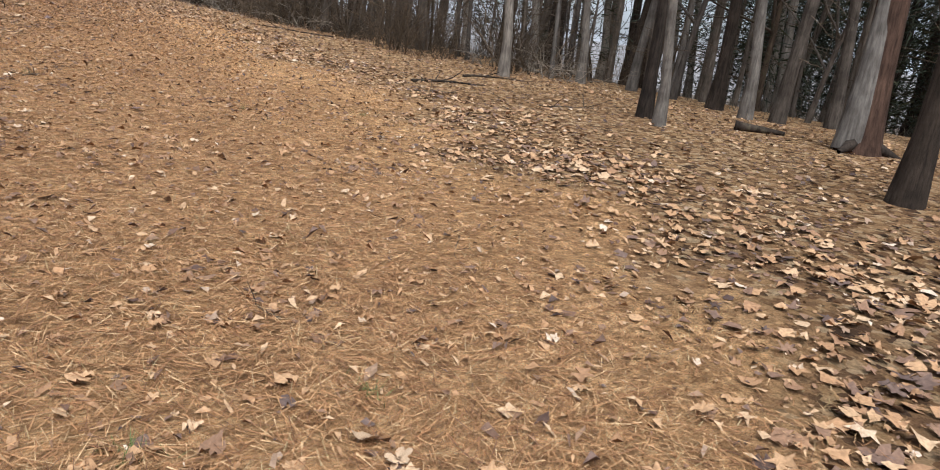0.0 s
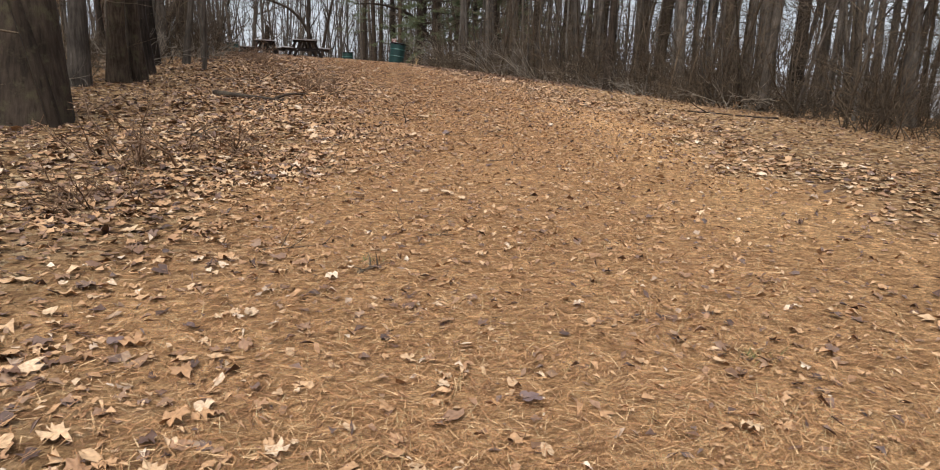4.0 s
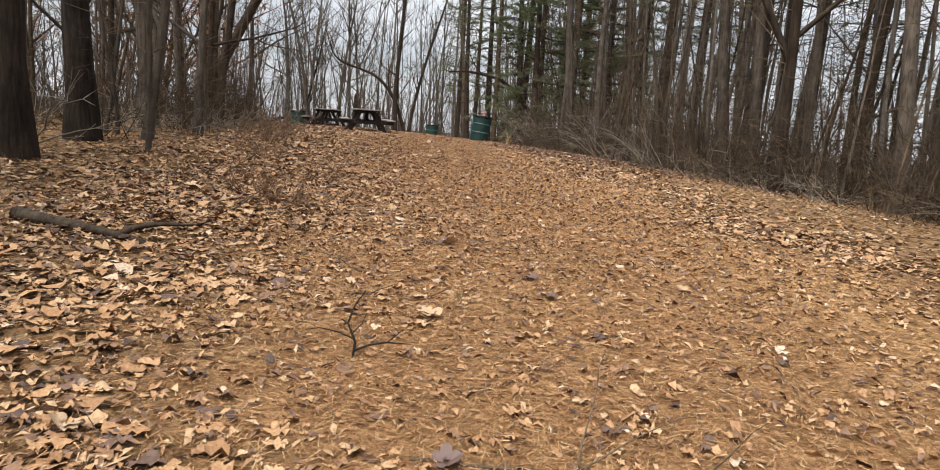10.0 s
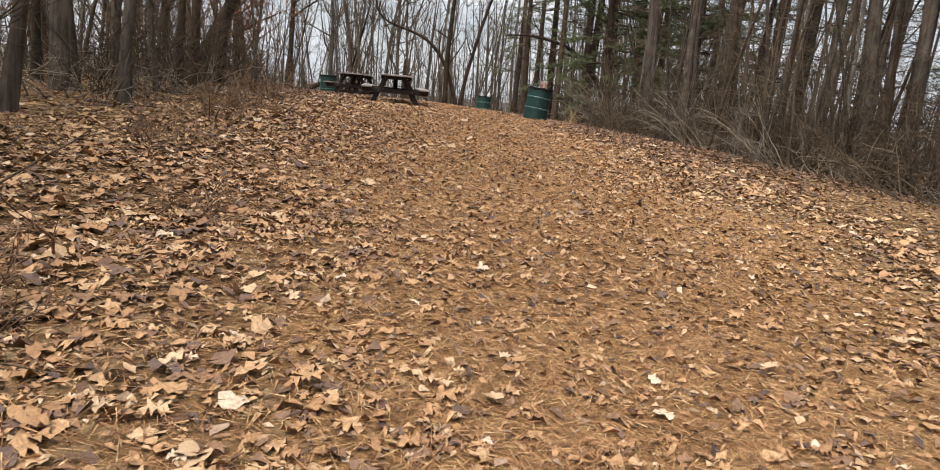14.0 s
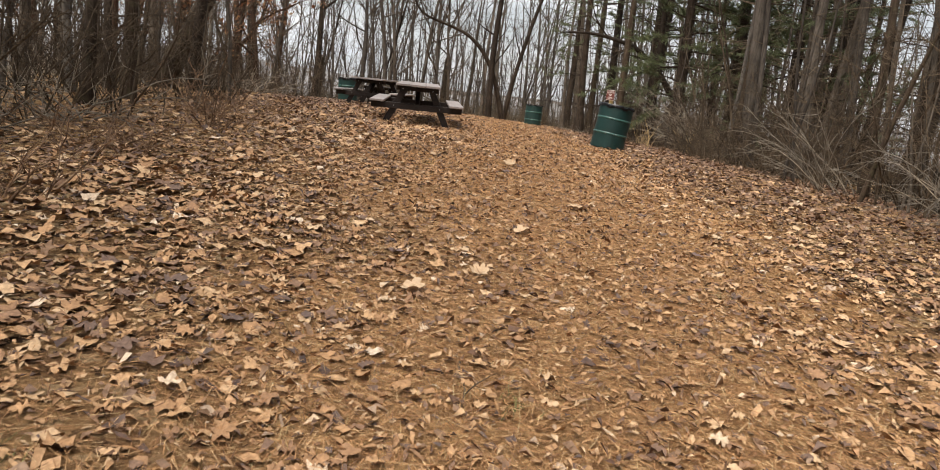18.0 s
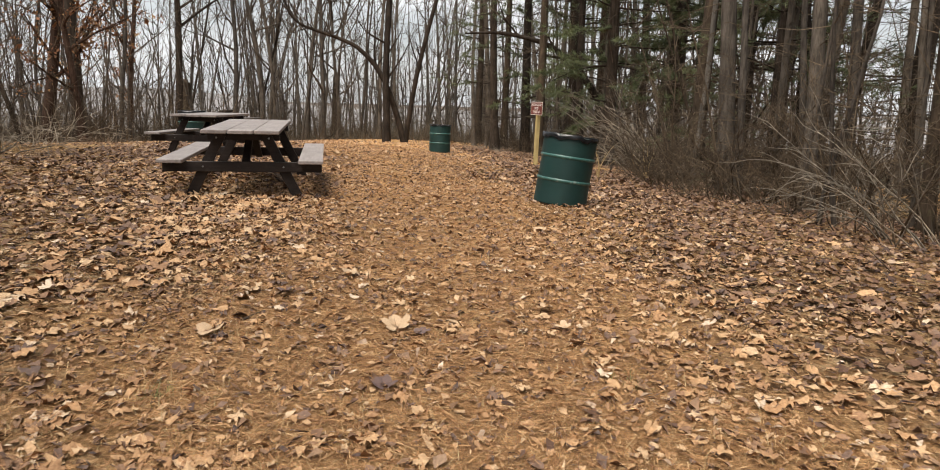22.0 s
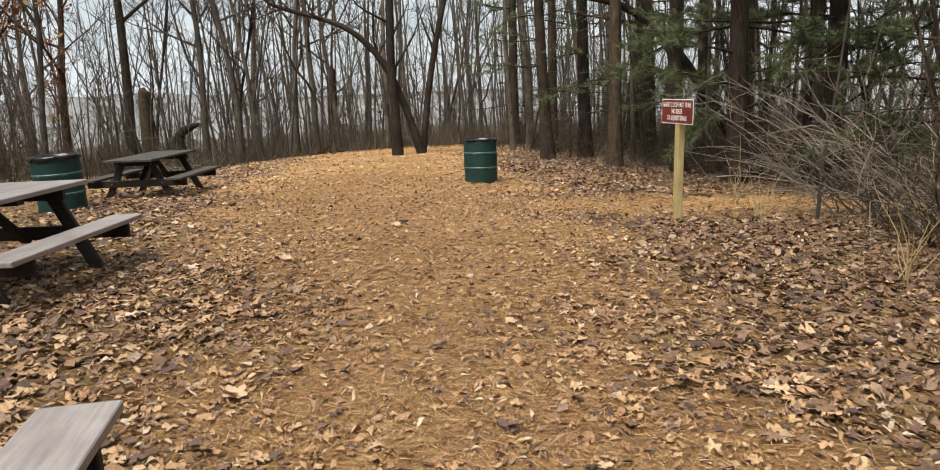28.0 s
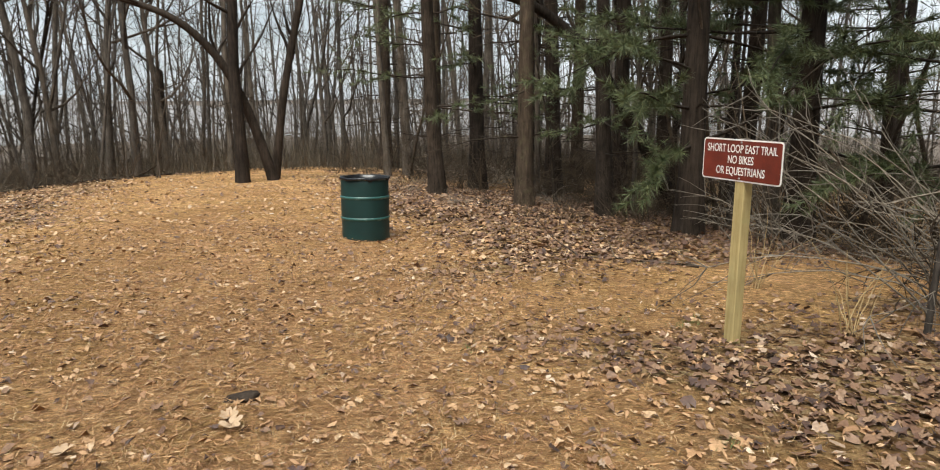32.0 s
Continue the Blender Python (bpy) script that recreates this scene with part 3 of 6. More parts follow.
# ---- trail sign ----
def trail_sign(x, y, z, turn):
    t = thing("trail_sign", x, y, z, turn, (-1.0, 0.0))
    tagged(t, "brown trail sign with white lettering on a square wooden post", "sign")
    part("post", box_bm(0.09, 0.09, 1.62, pose(0, 0, 0.66), 0.006), M_POST, t, "pale treated wooden post")
    W, Hs, zc = 0.74, 0.305, 1.40

    def plate(w, h, r, depth, yy):
        bm = bmesh.new()
        vs = []
        for cx, cz, a0 in ((w / 2 - r, h / 2 - r, 0), (-w / 2 + r, h / 2 - r, 90), (-w / 2 + r, -h / 2 + r, 180), (w / 2 - r, -h / 2 + r, 270)):
            for k in range(5):
                a = radians(a0 + 22.5 * k)
                vs.append(bm.verts.new((cx + r * math.cos(a), yy, zc + cz + r * math.sin(a))))
        f = bm.faces.new(vs)
        ext = bmesh.ops.extrude_face_region(bm, geom=[f])
        bmesh.ops.translate(bm, vec=(0, depth, 0), verts=[v for v in ext["geom"] if isinstance(v, bmesh.types.BMVert)])
        return bm

    part("border", plate(W, Hs, 0.025, 0.003, -0.049), M_WHITE, t, "white reflective border")
    panel = part("panel", plate(W - 0.022, Hs - 0.022, 0.018, 0.003, -0.0515), M_SIGN, t, "brown enamelled panel")
    for text, zz, size, sx in (("SHORT LOOP EAST TRAIL", 0.080, 0.082, 0.69), ("NO BIKES", 0.0, 0.082, 0.69), ("OR EQUESTRIANS", -0.082, 0.082, 0.69)):
        cu = bpy.data.curves.new("lettering", "FONT")
        cu.body, cu.size, cu.align_x, cu.align_y, cu.extrude, cu.offset = text, size, "CENTER", "CENTER", 0.0006, 0.0007
        tmp = new("lettering", cu)
        bpy.context.view_layer.update()
        me = bpy.data.meshes.new_from_object(tmp.evaluated_get(bpy.context.evaluated_depsgraph_get()))
        bpy.data.objects.remove(tmp)
        me.transform(pose(0, -0.053, zc + zz, 90) @ Matrix.Diagonal((sx, 1, 1, 1)))
        me.materials.clear()
        me.materials.append(M_WHITE)
        hang("lettering", me, panel, "white painted words")
    for zz in (0.13, -0.13):
        bm = bmesh.new()
        bmesh.ops.create_cone(bm, cap_ends=True, segments=10, radius1=0.009, radius2=0.006, depth=0.006, matrix=pose(0, -0.0555, zc + zz, 90))
        part("bolt", bm, M_BOLT, panel, "galvanised bolt head")
    return t


trail_sign(2.96, 27.4, 0.50, -78)

# ---- trees ----
def bare_tree(seed, height, radius, clear, limbs, twigs, mat, crook=0.03, fork=False, split=False, leafy=0):
    """Meshes of a leafless forest tree: trunk, limbs (one by one, or joined) and twigs."""
    rng = np.random.default_rng(seed)
    tr, br, tw, single, tips = Tubes(), Tubes(), Tubes(), [], []
    line = sway(rng, (0, 0, -0.25), (rng.normal(0, 0.03), rng.normal(0, 0.03), 1), height, 13, crook, 0.02)
    s = np.linspace(0, 1, len(line))
    rad = radius * (1 - 0.86 * s) * (1 + 0.55 * np.exp(-s * height / 0.35))
    tr.add(line, rad, 10)

    def branch(p, d, length, r, level):
        pts = sway(rng, p, d, length, 5, 0.13, 0.07)
        if split:
            one = Tubes()
            one.add(pts, r * np.linspace(1, 0.25, 6), 5)
            single.append(one.mesh("limb", mat))
        else:
            br.add(pts, r * np.linspace(1, 0.25, 6), 4 if level == 0 else 3)
        for _ in range(twigs if level == 0 else max(1, twigs // 3)):
            k = rng.integers(1, 6)
            q = pts[k] + (pts[k - 1] - pts[k]) * rng.uniform(0, 1)
            dd = pts[k] - pts[k - 1]
            dd = dd / np.linalg.norm(dd) + rng.normal(0, 0.55, 3)
            ll = length * rng.uniform(0.22, 0.5)
            tp = sway(rng, q, dd, ll, 2, 0.2, 0.1)
            tw.add(tp, max(0.006, r * 0.26) * np.linspace(1, 0.3, 3), 3)
            tips.append(tp)
            if rng.random() < 0.6:
                tp2 = sway(rng, tp[1], dd + rng.normal(0, 0.6, 3), ll * 0.6, 1, 0.2, 0.1)
                tw.add(tp2, max(0.005, r * 0.18) * np.linspace(1, 0.4, 2), 3)
        if level == 0 and rng.random() < 0.7:
            dd = (pts[3] - pts[2]) / np.linalg.norm(pts[3] - pts[2]) + rng.normal(0, 0.4, 3)
            branch(pts[2], dd, length * 0.6, r * 0.6, 1)

    for i in range(limbs):
        f = clear + (0.97 - clear) * ((i + rng.random()) / limbs) ** 0.9
        k = min(int(f * 13), 12)
        p = line[k] + (line[k + 1] - line[k]) * (f * 13 - k)
        a = rng.uniform(0, 2 * math.pi)
        up = rng.uniform(0.45, 1.5)
        branch(p, (math.cos(a), math.sin(a), up), height * rng.uniform(0.12, 0.30) * (1.25 - 0.8 * f), radius * 0.42 * (1.1 - f) + 0.008, 0)
    if fork:
        a = rng.uniform(0, 6.28)
        for k in (2, 4):
            p = line[k]
            branch(p, (0.45 * math.cos(a + k), 0.45 * math.sin(a + k), 1.3), height * 0.5, radius * 0.6, 0)
    extra = []
    if leafy:
        at = np.concatenate([tp[rng.integers(0, 3, leafy)] for tp in tips if tp[1][2] < height * 0.6])
        at = at + rng.normal(0, 0.14, at.shape)
        d = rng.normal(0, 1, at.shape) * 0.03
        s = np.cross(d, rng.normal(0, 1, at.shape)) * 0.7
        v = np.stack([at - d, at + s, at + d, at - s], 1).reshape(-1, 3)
        extra = [mesh_np("foliage", v, np.arange(len(v)).reshape(-1, 4), M_RUST_LEAF)]
    if split:
        return (tr.mesh("trunk", mat), *single, tw.mesh("twig_spray", M_TWIG), *extra)
    return (tr.mesh("trunk", mat), br.mesh("branchwork", mat), tw.mesh("twig_spray", M_TWIG), *extra)


def tuft(rng, centre, way, size, count, wide=0.012):
    """A brush of fine pine needles as thin triangles."""
    way = np.asarray(way, float)
    way = way / np.linalg.norm(way)
    d = way * 0.7 + rng.normal(0, 0.6, (count, 3))
    d /= np.linalg.norm(d, axis=1)[:, None]
    side = np.cross(d, rng.normal(0, 1, (count, 3)))
    side /= np.linalg.norm(side, axis=1)[:, None]
    base = np.asarray(centre) + way * rng.uniform(-0.5, 0.5, (count, 1)) * size
    ln = size * rng.uniform(0.6, 1.1, (count, 1))
    return np.stack([base - side * wide, base + side * wide, base + d * ln], 1).reshape(-1, 3)


def pine_tree(seed, height, radius, low, whorls, green_from, mat, lush=12, wide=0.012):
    rng = np.random.default_rng(seed)
    tr, br, ne = Tubes(), Tubes(), []
    line = sway(rng, (0, 0, -0.25), (rng.normal(0, 0.015), rng.normal(0, 0.015), 1), height, 12, 0.008, 0.02)
    s = np.linspace(0, 1, 13)
    tr.add(line, radius * (1 - 0.8 * s) * (1 + 0.4 * np.exp(-s * height / 0.35)), 12)
    for i in range(whorls):
        h = low + (height * 0.96 - low) * i / whorls
        for _ in range(rng.integers(2, 5)):
            a = rng.uniform(0, 2 * math.pi)
            green = h > green_from + rng.normal(0, 0.6)
            ln = (rng.uniform(1.6, 3.4) if green else rng.uniform(0.5, 2.2)) * (1.15 - 0.75 * h / height)
            f = np.clip(h / height * 12, 0, 11.99)
            p = line[int(f)] + (line[int(f) + 1] - line[int(f)]) * (f - int(f))
            pts = sway(rng, p, (math.cos(a), math.sin(a), rng.uniform(-0.12, 0.3)), ln, 5, 0.09, -0.01)
            br.add(pts, (0.028 if green else 0.018) * np.linspace(1, 0.25, 6), 4)
            for k in range(2, 6):
                for _ in range(2):
                    d = pts[k] - pts[k - 1]
                    d = d / np.linalg.norm(d) + rng.normal(0, 0.55, 3) * (1, 1, 0.4)
                    sp = sway(rng, pts[k], d, ln * 0.22, 2, 0.12)
                    br.add(sp, (0.007, 0.005, 0.003), 3)
                    if green:
                        for q in (sp[1], sp[2], (pts[k] + sp[1]) / 2):
                            ne.append(tuft(rng, q, d, 0.19 if lush < 20 else 0.2, lush, wide))
    out = [tr.mesh("trunk", mat), br.mesh("branchwork", mat)]
    if ne:
        v = np.concatenate(ne)
        out.append(mesh_np("foliage", v, np.arange(len(v)).reshape(-1, 3), M_PINE))
    return out


def sapling(seed, height, radius, twigs, mat, stems=1):
    rng = np.random.default_rng(seed)
    tr, tw = Tubes(), Tubes()
    for _ in range(stems):
        a = rng.uniform(0, 6.28)
        line = sway(rng, (rng.normal(0, 0.08) * (stems > 1), rng.normal(0, 0.08) * (stems > 1), -0.1), (math.cos(a) * 0.12, math.sin(a) * 0.12, 1), height * rng.uniform(0.75, 1), 9, 0.05, 0.03)
        tr.add(line, radius * np.linspace(1, 0.15, 10), 6)
        for _ in range(twigs):
            k = rng.integers(1, 10)
            a = rng.uniform(0, 6.28)
            ll = rng.uniform(0.35, 1.3) * (1.2 - k / 12)
            tp = sway(rng, line[k], (math.cos(a), math.sin(a), rng.uniform(-0.1, 1.0)), ll, 2, 0.2, 0.05)
            tw.add(tp, (0.009, 0.006, 0.003), 3)
            for _ in range(1):
                tp2 = sway(rng, tp[rng.integers(1, 3)], tp[2] - tp[1] + rng.normal(0, 0.25, 3), ll * 0.55, 1, 0.25)
                tw.add(tp2, (0.005, 0.002), 3)
    return tr.mesh("stem", mat), tw.mesh("twig_spray", M_TWIG)


def shrub(seed, stems, height, spreadness, mat, droop=0.0):
    """A leafless shrub: bent stems that branch twice into a tangle."""
    rng = np.random.default_rng(seed)
    tb, tw = Tubes(), Tubes()
    for _ in range(max(7, stems // 2)):
        a = rng.uniform(0, 6.28)
        ln = height * rng.uniform(0.45, 1.2)
        pts = sway(rng, (rng.normal(0, 0.2), rng.normal(0, 0.2), -0.05), (math.cos(a) * spreadness, math.sin(a) * spreadness, 1), ln, 6, 0.2, -droop)
        tb.add(pts, rng.uniform(0.006, 0.015) * np.linspace(1, 0.3, 7), 4)
        for _ in range(5):
            k = rng.integers(1, 7)
            d = pts[k] - pts[k - 1]
            b = sway(rng, pts[k], d / np.linalg.norm(d) + rng.normal(0, 0.6, 3) * (1, 1, 0.7), ln * rng.uniform(0.2, 0.5), 3, 0.25, -droop * 0.5)
            tw.add(b, (0.006, 0.005, 0.004, 0.0025), 3)
            for _ in range(3):
                j = rng.integers(1, 4)
                tp = sway(rng, b[j], b[j] - b[j - 1] + rng.normal(0, 0.1, 3), ln * rng.uniform(0.1, 0.26), 1, 0.2)
                tw.add(tp, (0.004, 0.002), 3)
    return tb.mesh("brushwood", mat), tw.mesh("twig_spray", mat)


def forest_pole(seed, height, radius, twigs, mat, low=0.7):
    """A straight close-grown trunk that keeps its dead lower branches, with a thin crown."""
    rng = np.random.default_rng(seed)
    tr, tw = Tubes(), Tubes()
    line = sway(rng, (0, 0, -0.25), (rng.normal(0, 0.03), rng.normal(0, 0.03), 1), height, 12, 0.018, 0.02)
    f = np.linspace(0, 1, 13)
    tr.add(line, radius * (1 - 0.82 * f) * (1 + 0.4 * np.exp(-f * height / 0.3)), 9)
    for i in range(twigs):
        h = low + (height * 0.62 - low) * rng.random() ** 1.1
        k = min(int(h / height * 12), 11)
        p = line[k] + (line[k + 1] - line[k]) * (h / height * 12 - k)
        a = rng.uniform(0, 6.28)
        ln = rng.uniform(0.4, 1.9)
        pts = sway(rng, p, (math.cos(a), math.sin(a), rng.uniform(-0.3, 0.35)), ln, 4, 0.13, -0.02)
        tw.add(pts, (0.011, 0.009, 0.007, 0.005, 0.003), 3)
        for _ in range(4):
            j = rng.integers(1, 5)
            d = pts[j] - pts[j - 1]
            q = sway(rng, pts[j], d / np.linalg.norm(d) + rng.normal(0, 0.5, 3), ln * rng.uniform(0.15, 0.4), 1, 0.2)
            tw.add(q, (0.005, 0.002), 3)
    for i in range(7):
        k = rng.integers(7, 12)
        a = rng.uniform(0, 6.28)
        pts = sway(rng, line[k], (math.cos(a), math.sin(a), 1.1), height * 0.17, 4, 0.12, 0.05)
        tw.add(pts, radius * np.array((0.4, 0.33, 0.25, 0.17, 0.08)), 4)
    return tr.mesh("trunk", mat), tw.mesh("twig_spray", M_TWIG)


def stand(name, kit, label, category, group, x, y, turn=0.0, scale=1.0, lean=(0, 0)):
    """Sets one plant on the ground as a thing of its own; plants of a kit share their meshes."""
    t = thing(name, float(x), float(y), None, turn, lean)
    t.scale = (scale, scale, scale)
    tagged(t, label, category, group)
    for me in kit:
        nm = me.name.split(".")[0]
        hang(nm, me, t, "", "stuff" if nm in ("twig_spray", "foliage", "branchwork", "brushwood") else "")
    return t


GREYS = ((16, 0.13, 0.20, 14, M_BARK_GREY), (14, 0.085, 0.15, 14, M_BARK_GREY), (17, 0.15, 0.26, 13, M_BARK_GREY),
         (13, 0.065, 0.12, 15, M_BARK_GREY), (15, 0.12, 0.24, 12, M_BARK_PALE), (12, 0.055, 0.10, 15, M_BARK_GREY), (14, 0.10, 0.14, 14, M_BARK_GREY))
DARKS = ((16, 0.16, 0.24, 13), (17, 0.20, 0.22, 14), (13, 0.085, 0.14, 14))
BROWNS = ((18, 0.24, 0.24, 13), (17, 0.16, 0.2, 13), (13, 0.085, 0.14, 13))


def make_kits(split):
    return {"grey": [bare_tree(100 + i, h, r, c, n + 4, 7, m, 0.05, i % 2 == 1, split) for i, (h, r, c, n, m) in enumerate(GREYS)],
            "dark": [bare_tree(130 + i, h, r, c, n, 5, M_BARK_DARK, 0.035, i == 2, split) for i, (h, r, c, n) in enumerate(DARKS)],
            "brown": [bare_tree(150 + i, h, r, c, n, 5, M_BARK_BROWN, 0.03, i == 2, split) for i, (h, r, c, n) in enumerate(BROWNS)],
            "red": [bare_tree(160 + i, 16, 0.2, 0.14, 15, 6, M_BARK_RED, 0.03, False, split, 36) for i in range(2)]}


K_PINE = [pine_tree(170 + i, h, r, lo, w, g, m, (14, 6, 4, 14, 64)[i], 0.010 if i < 4 else 0.006) for i, (h, r, lo, w, g, m) in enumerate((
    (19, 0.24, 2.0, 18, 2.6, M_BARK_DARK), (18, 0.20, 1.8, 17, 5.0, M_BARK_DARK), (17, 0.17, 1.6, 16, 7.0, M_BARK_BROWN), (15, 0.17, 1.3, 16, 1.9, M_BARK_DARK), (14, 0.2, 1.6, 22, 1.9, M_BARK_DARK)))]
K_SAP = [sapling(200 + i, h, r, n, m, s) for i, (h, r, n, m, s) in enumerate((
    (6.5, 0.04, 18, M_BARK_GREY, 1), (5.0, 0.03, 20, M_TWIG, 1), (7.5, 0.05, 20, M_BARK_BROWN, 1), (4.0, 0.022, 13, M_TWIG, 2), (6.0, 0.035, 12, M_BARK_GREY, 2)))]
K_SHRUB = [shrub(230 + i, s, h, sp, m, d) for i, (s, h, sp, m, d) in enumerate((
    (24, 1.7, 0.55, M_BRUSHWOOD, 0.03), (28, 1.3, 0.9, M_BRUSHWOOD, 0.08), (20, 2.2, 0.4, M_BRUSHWOOD, 0.0), (22, 1.5, 1.2, M_TWIG_PALE, 0.12), (26, 0.9, 0.7, M_BRUSHWOOD, 0.05)))]
K_POLE = [forest_pole(270 + i, h, r, n, m, lo) for i, (h, r, n, m, lo) in enumerate((
    (16, 0.12, 34, M_BARK_DARK, 0.6), (15, 0.075, 36, M_BARK_GREY, 0.5), (17, 0.15, 30, M_BARK_GREY, 1.0), (13, 0.05, 34, M_BARK_GREY, 0.4), (14, 0.06, 30, M_BARK_PALE, 0.8), (16, 0.095, 38, M_BARK_BROWN, 0.5)))]
K_BRUSH = [shrub(250 + i, 30, h, sp, M_DEAD_STALK, 0.05) for i, (h, sp) in enumerate(((0.45, 0.8), (0.6, 0.6)))]

L_GREY = "tall leafless tree with grey furrowed bark in the woods"
L_DARK = "tall leafless tree with dark bark at the clearing's edge"
L_BROWN = "stout leafless tree with brown mossy bark"
L_PINE = "tall pine with a dark trunk and thin green boughs"
L_POLE = "straight close-grown trunk with dead twiggy lower branches"
L_SAP = "slender leafless sapling with fine tangled twigs"
L_SHRUB = "bare tangled shrub of thin grey-brown stems"

# trees that stand where they can be told apart
# each: kit, index, x, y, scale, turn, lean_x, lean_y
BANK_TREES = (
    ("brown", 0, -5.5, -3.7, 1.35, 10, 0, 1), ("sap", 2, -5.1, -4.1, 1.6, 80, 0, 0), ("dark", 1, -5.62, 3.75, 1.15, 40, 0, 0.5), ("brown", 0, -5.6, 1.55, 0.72, 190, 0, -1),
    ("brown", 1, -5.3, 1.9, 0.8, 70, 0, 1), ("brown", 0, -8.1, 3.8, 1.1, 200, 0, 0), ("dark", 1, -5.98, 6.7, 1.1, 220, 0, 2.5), ("grey", 0, -6.2, 10.6, 1.35, 100, 0, 1),
    ("sap", 0, -4.5, 5.5, 1.4, 10, 0, 5), ("grey", 3, -5.2, 7.4, 1.3, 80, 0, 3), ("grey", 3, -4.95, 9.8, 1.3, 130, 0, 8), ("brown", 1, -8.25, 21.4, 1.3, 0, 0, 31),
)
BACK_TREES = (
    ("dark", 0, -11.6, 36.5, 1.3, 50, 0, 0), ("dark", 0, -11.6, 47.0, 1.25, 20, 0, 2), ("red", 0, -15.0, 44.5, 1.0, 0, 0, 0), ("red", 1, -13.6, 46.0, 0.8, 50, 0, 0),
    ("red", 1, -10.2, 33.5, 0.6, 150, 0, 0), ("grey", 0, -9.2, 48.4, 1.1, 30, 0, 0), ("grey", 2, -7.8, 48.0, 1.0, 70, 0, -1), ("grey", 1, -7.2, 48.6, 1.2, 200, 0, 1),
    ("grey", 0, -5.6, 48.2, 0.95, 250, 0, -2), ("grey", 6, -4.7, 47.6, 1.25, 310, 0, -2), ("grey", 1, -4.0, 48.8, 1.2, 150, 0, 0), ("pine", 1, 3.1, 47.2, 1.0, 0, 0, 0),
)
PINE_TREES = (
    ("pine", 2, 4.0, 43.4, 1.0, 70, 0, 0), ("pine", 0, 4.7, 41.3, 0.9, 140, 0, 0), ("pine", 2, 4.6, 37.2, 1.05, 30, 0, 0), ("pine", 1, 6.6, 40.7, 1.05, 200, 0, 1),
    ("pine", 4, 6.3, 33.6, 1.1, 260, 0, 0), ("pine", 4, 8.3, 33.4, 1.2, 310, 0, 0), ("pine", 0, 3.2, 39.3, 0.75, 90, 0, 0), ("pine", 0, 5.9, 36.0, 0.7, 20, 0, 0),
    ("pine", 4, 9.6, 31.0, 1.15, 200, 0, 0), ("pine", 3, 8.3, 26.4, 0.8, 120, 0, 0), ("dark", 0, 11.7, 5.1, 1.3, 0, 0, 0), ("brown", 0, 11.1, 7.6, 1.05, 40, 0, 0),
)
EDGE_TREES = (
    ("dark", 2, 7.9, 9.8, 1.6, 80, 0, 0), ("dark", 0, 6.75, -11.0, 0.7, 20, 0, 3), ("grey", 4, 6.1, -11.7, 0.7, 60, 0, 2), ("grey", 4, 8.7, -5.7, 0.95, 0, 0, 0),
    ("dark", 1, 4.2, -15.82, 0.66, 200, 0, 2), ("grey", 4, 10.1, -11.1, 0.95, 0, 0, 0), ("dark", 1, 11.2, -9.8, 0.75, 90, 0, 0), ("grey", 4, 11.7, -3.8, 1.0, 10, 0, 0),
    ("grey", 0, 11.6, -12.2, 0.9, 120, 0, 2), ("grey", 4, 11.2, -6.0, 0.9, 33, 0, 1), ("dark", 1, 15.2, -1.5, 1.3, 77, 0, 0), ("dark", 0, 14.0, -0.3, 1.2, 150, 0, 0),
    ("dark", 1, 18.2, -3.2, 1.3, 10, 0, 0),
)
L_RED = "reddish-barked tree with clinging rust-brown leaves"


def label_kits(kits):
    return {"grey": (kits["grey"], L_GREY, "tree"), "dark": (kits["dark"], L_DARK, "tree"), "brown": (kits["brown"], L_BROWN, "tree"), "pine": (K_PINE, L_PINE, "pine_tree"),
            "sap": (K_SAP, L_SAP, "sapling"), "red": (kits["red"], L_RED, "tree")}


KITS = label_kits(make_kits(True))
taken = []
for kind, i, x, y, sc, turn, lx, ly in BANK_TREES + BACK_TREES + PINE_TREES + EDGE_TREES:
    kits, lab, nm = KITS[kind]
    stand(nm, kits[i], lab, "tree", "trees round the clearing", x, y, turn, sc, (lx, ly))
    taken.append((x, y))


KITS = label_kits(make_kits(False))


def free_spot(x, y, gap):
    return all((x - a) ** 2 + (y - b) ** 2 > gap * gap for a, b in taken)


rng = np.random.default_rng(11)


def scatter(count, region, gap, pick):
    """Random places inside a region, none nearer to a tree than gap."""
    done = tries = 0
    while done < count and tries < count * 60:
        tries += 1
        x, y = region()
        if free_spot(x, y, gap):
            taken.append((x, y))
            pick(x, y)
            done += 1


def wood_right(lo, hi, y0=-24, y1=44):
    def pick():
        y = rng.uniform(y0, y1)
        return right_edge(y) + lo + (hi - lo) * rng.random() ** 1.3, y
    return pick


def wood_left(lo, hi, y0=-14, y1=44):
    def pick():
        y = rng.uniform(y0, y1)
        return left_edge(y) - lo - (hi - lo) * rng.random() ** 1.2, y
    return pick


def wood_back(y0, y1):
    def pick():
        return rng.uniform(-38, 24), y0 + (y1 - y0) * rng.random() ** 1.3
    return pick


def plant(choices):
    def put(x, y):
        kind, i = choices[rng.integers(len(choices))]
        kits, lab, nm = KITS[kind]
        stand(nm, kits[i], lab, "tree", "trees of the woods", x, y, rng.uniform(0, 360), rng.uniform(0.8, 1.2), (rng.normal(0, 1.6), rng.normal(0, 1.6)))
    return put


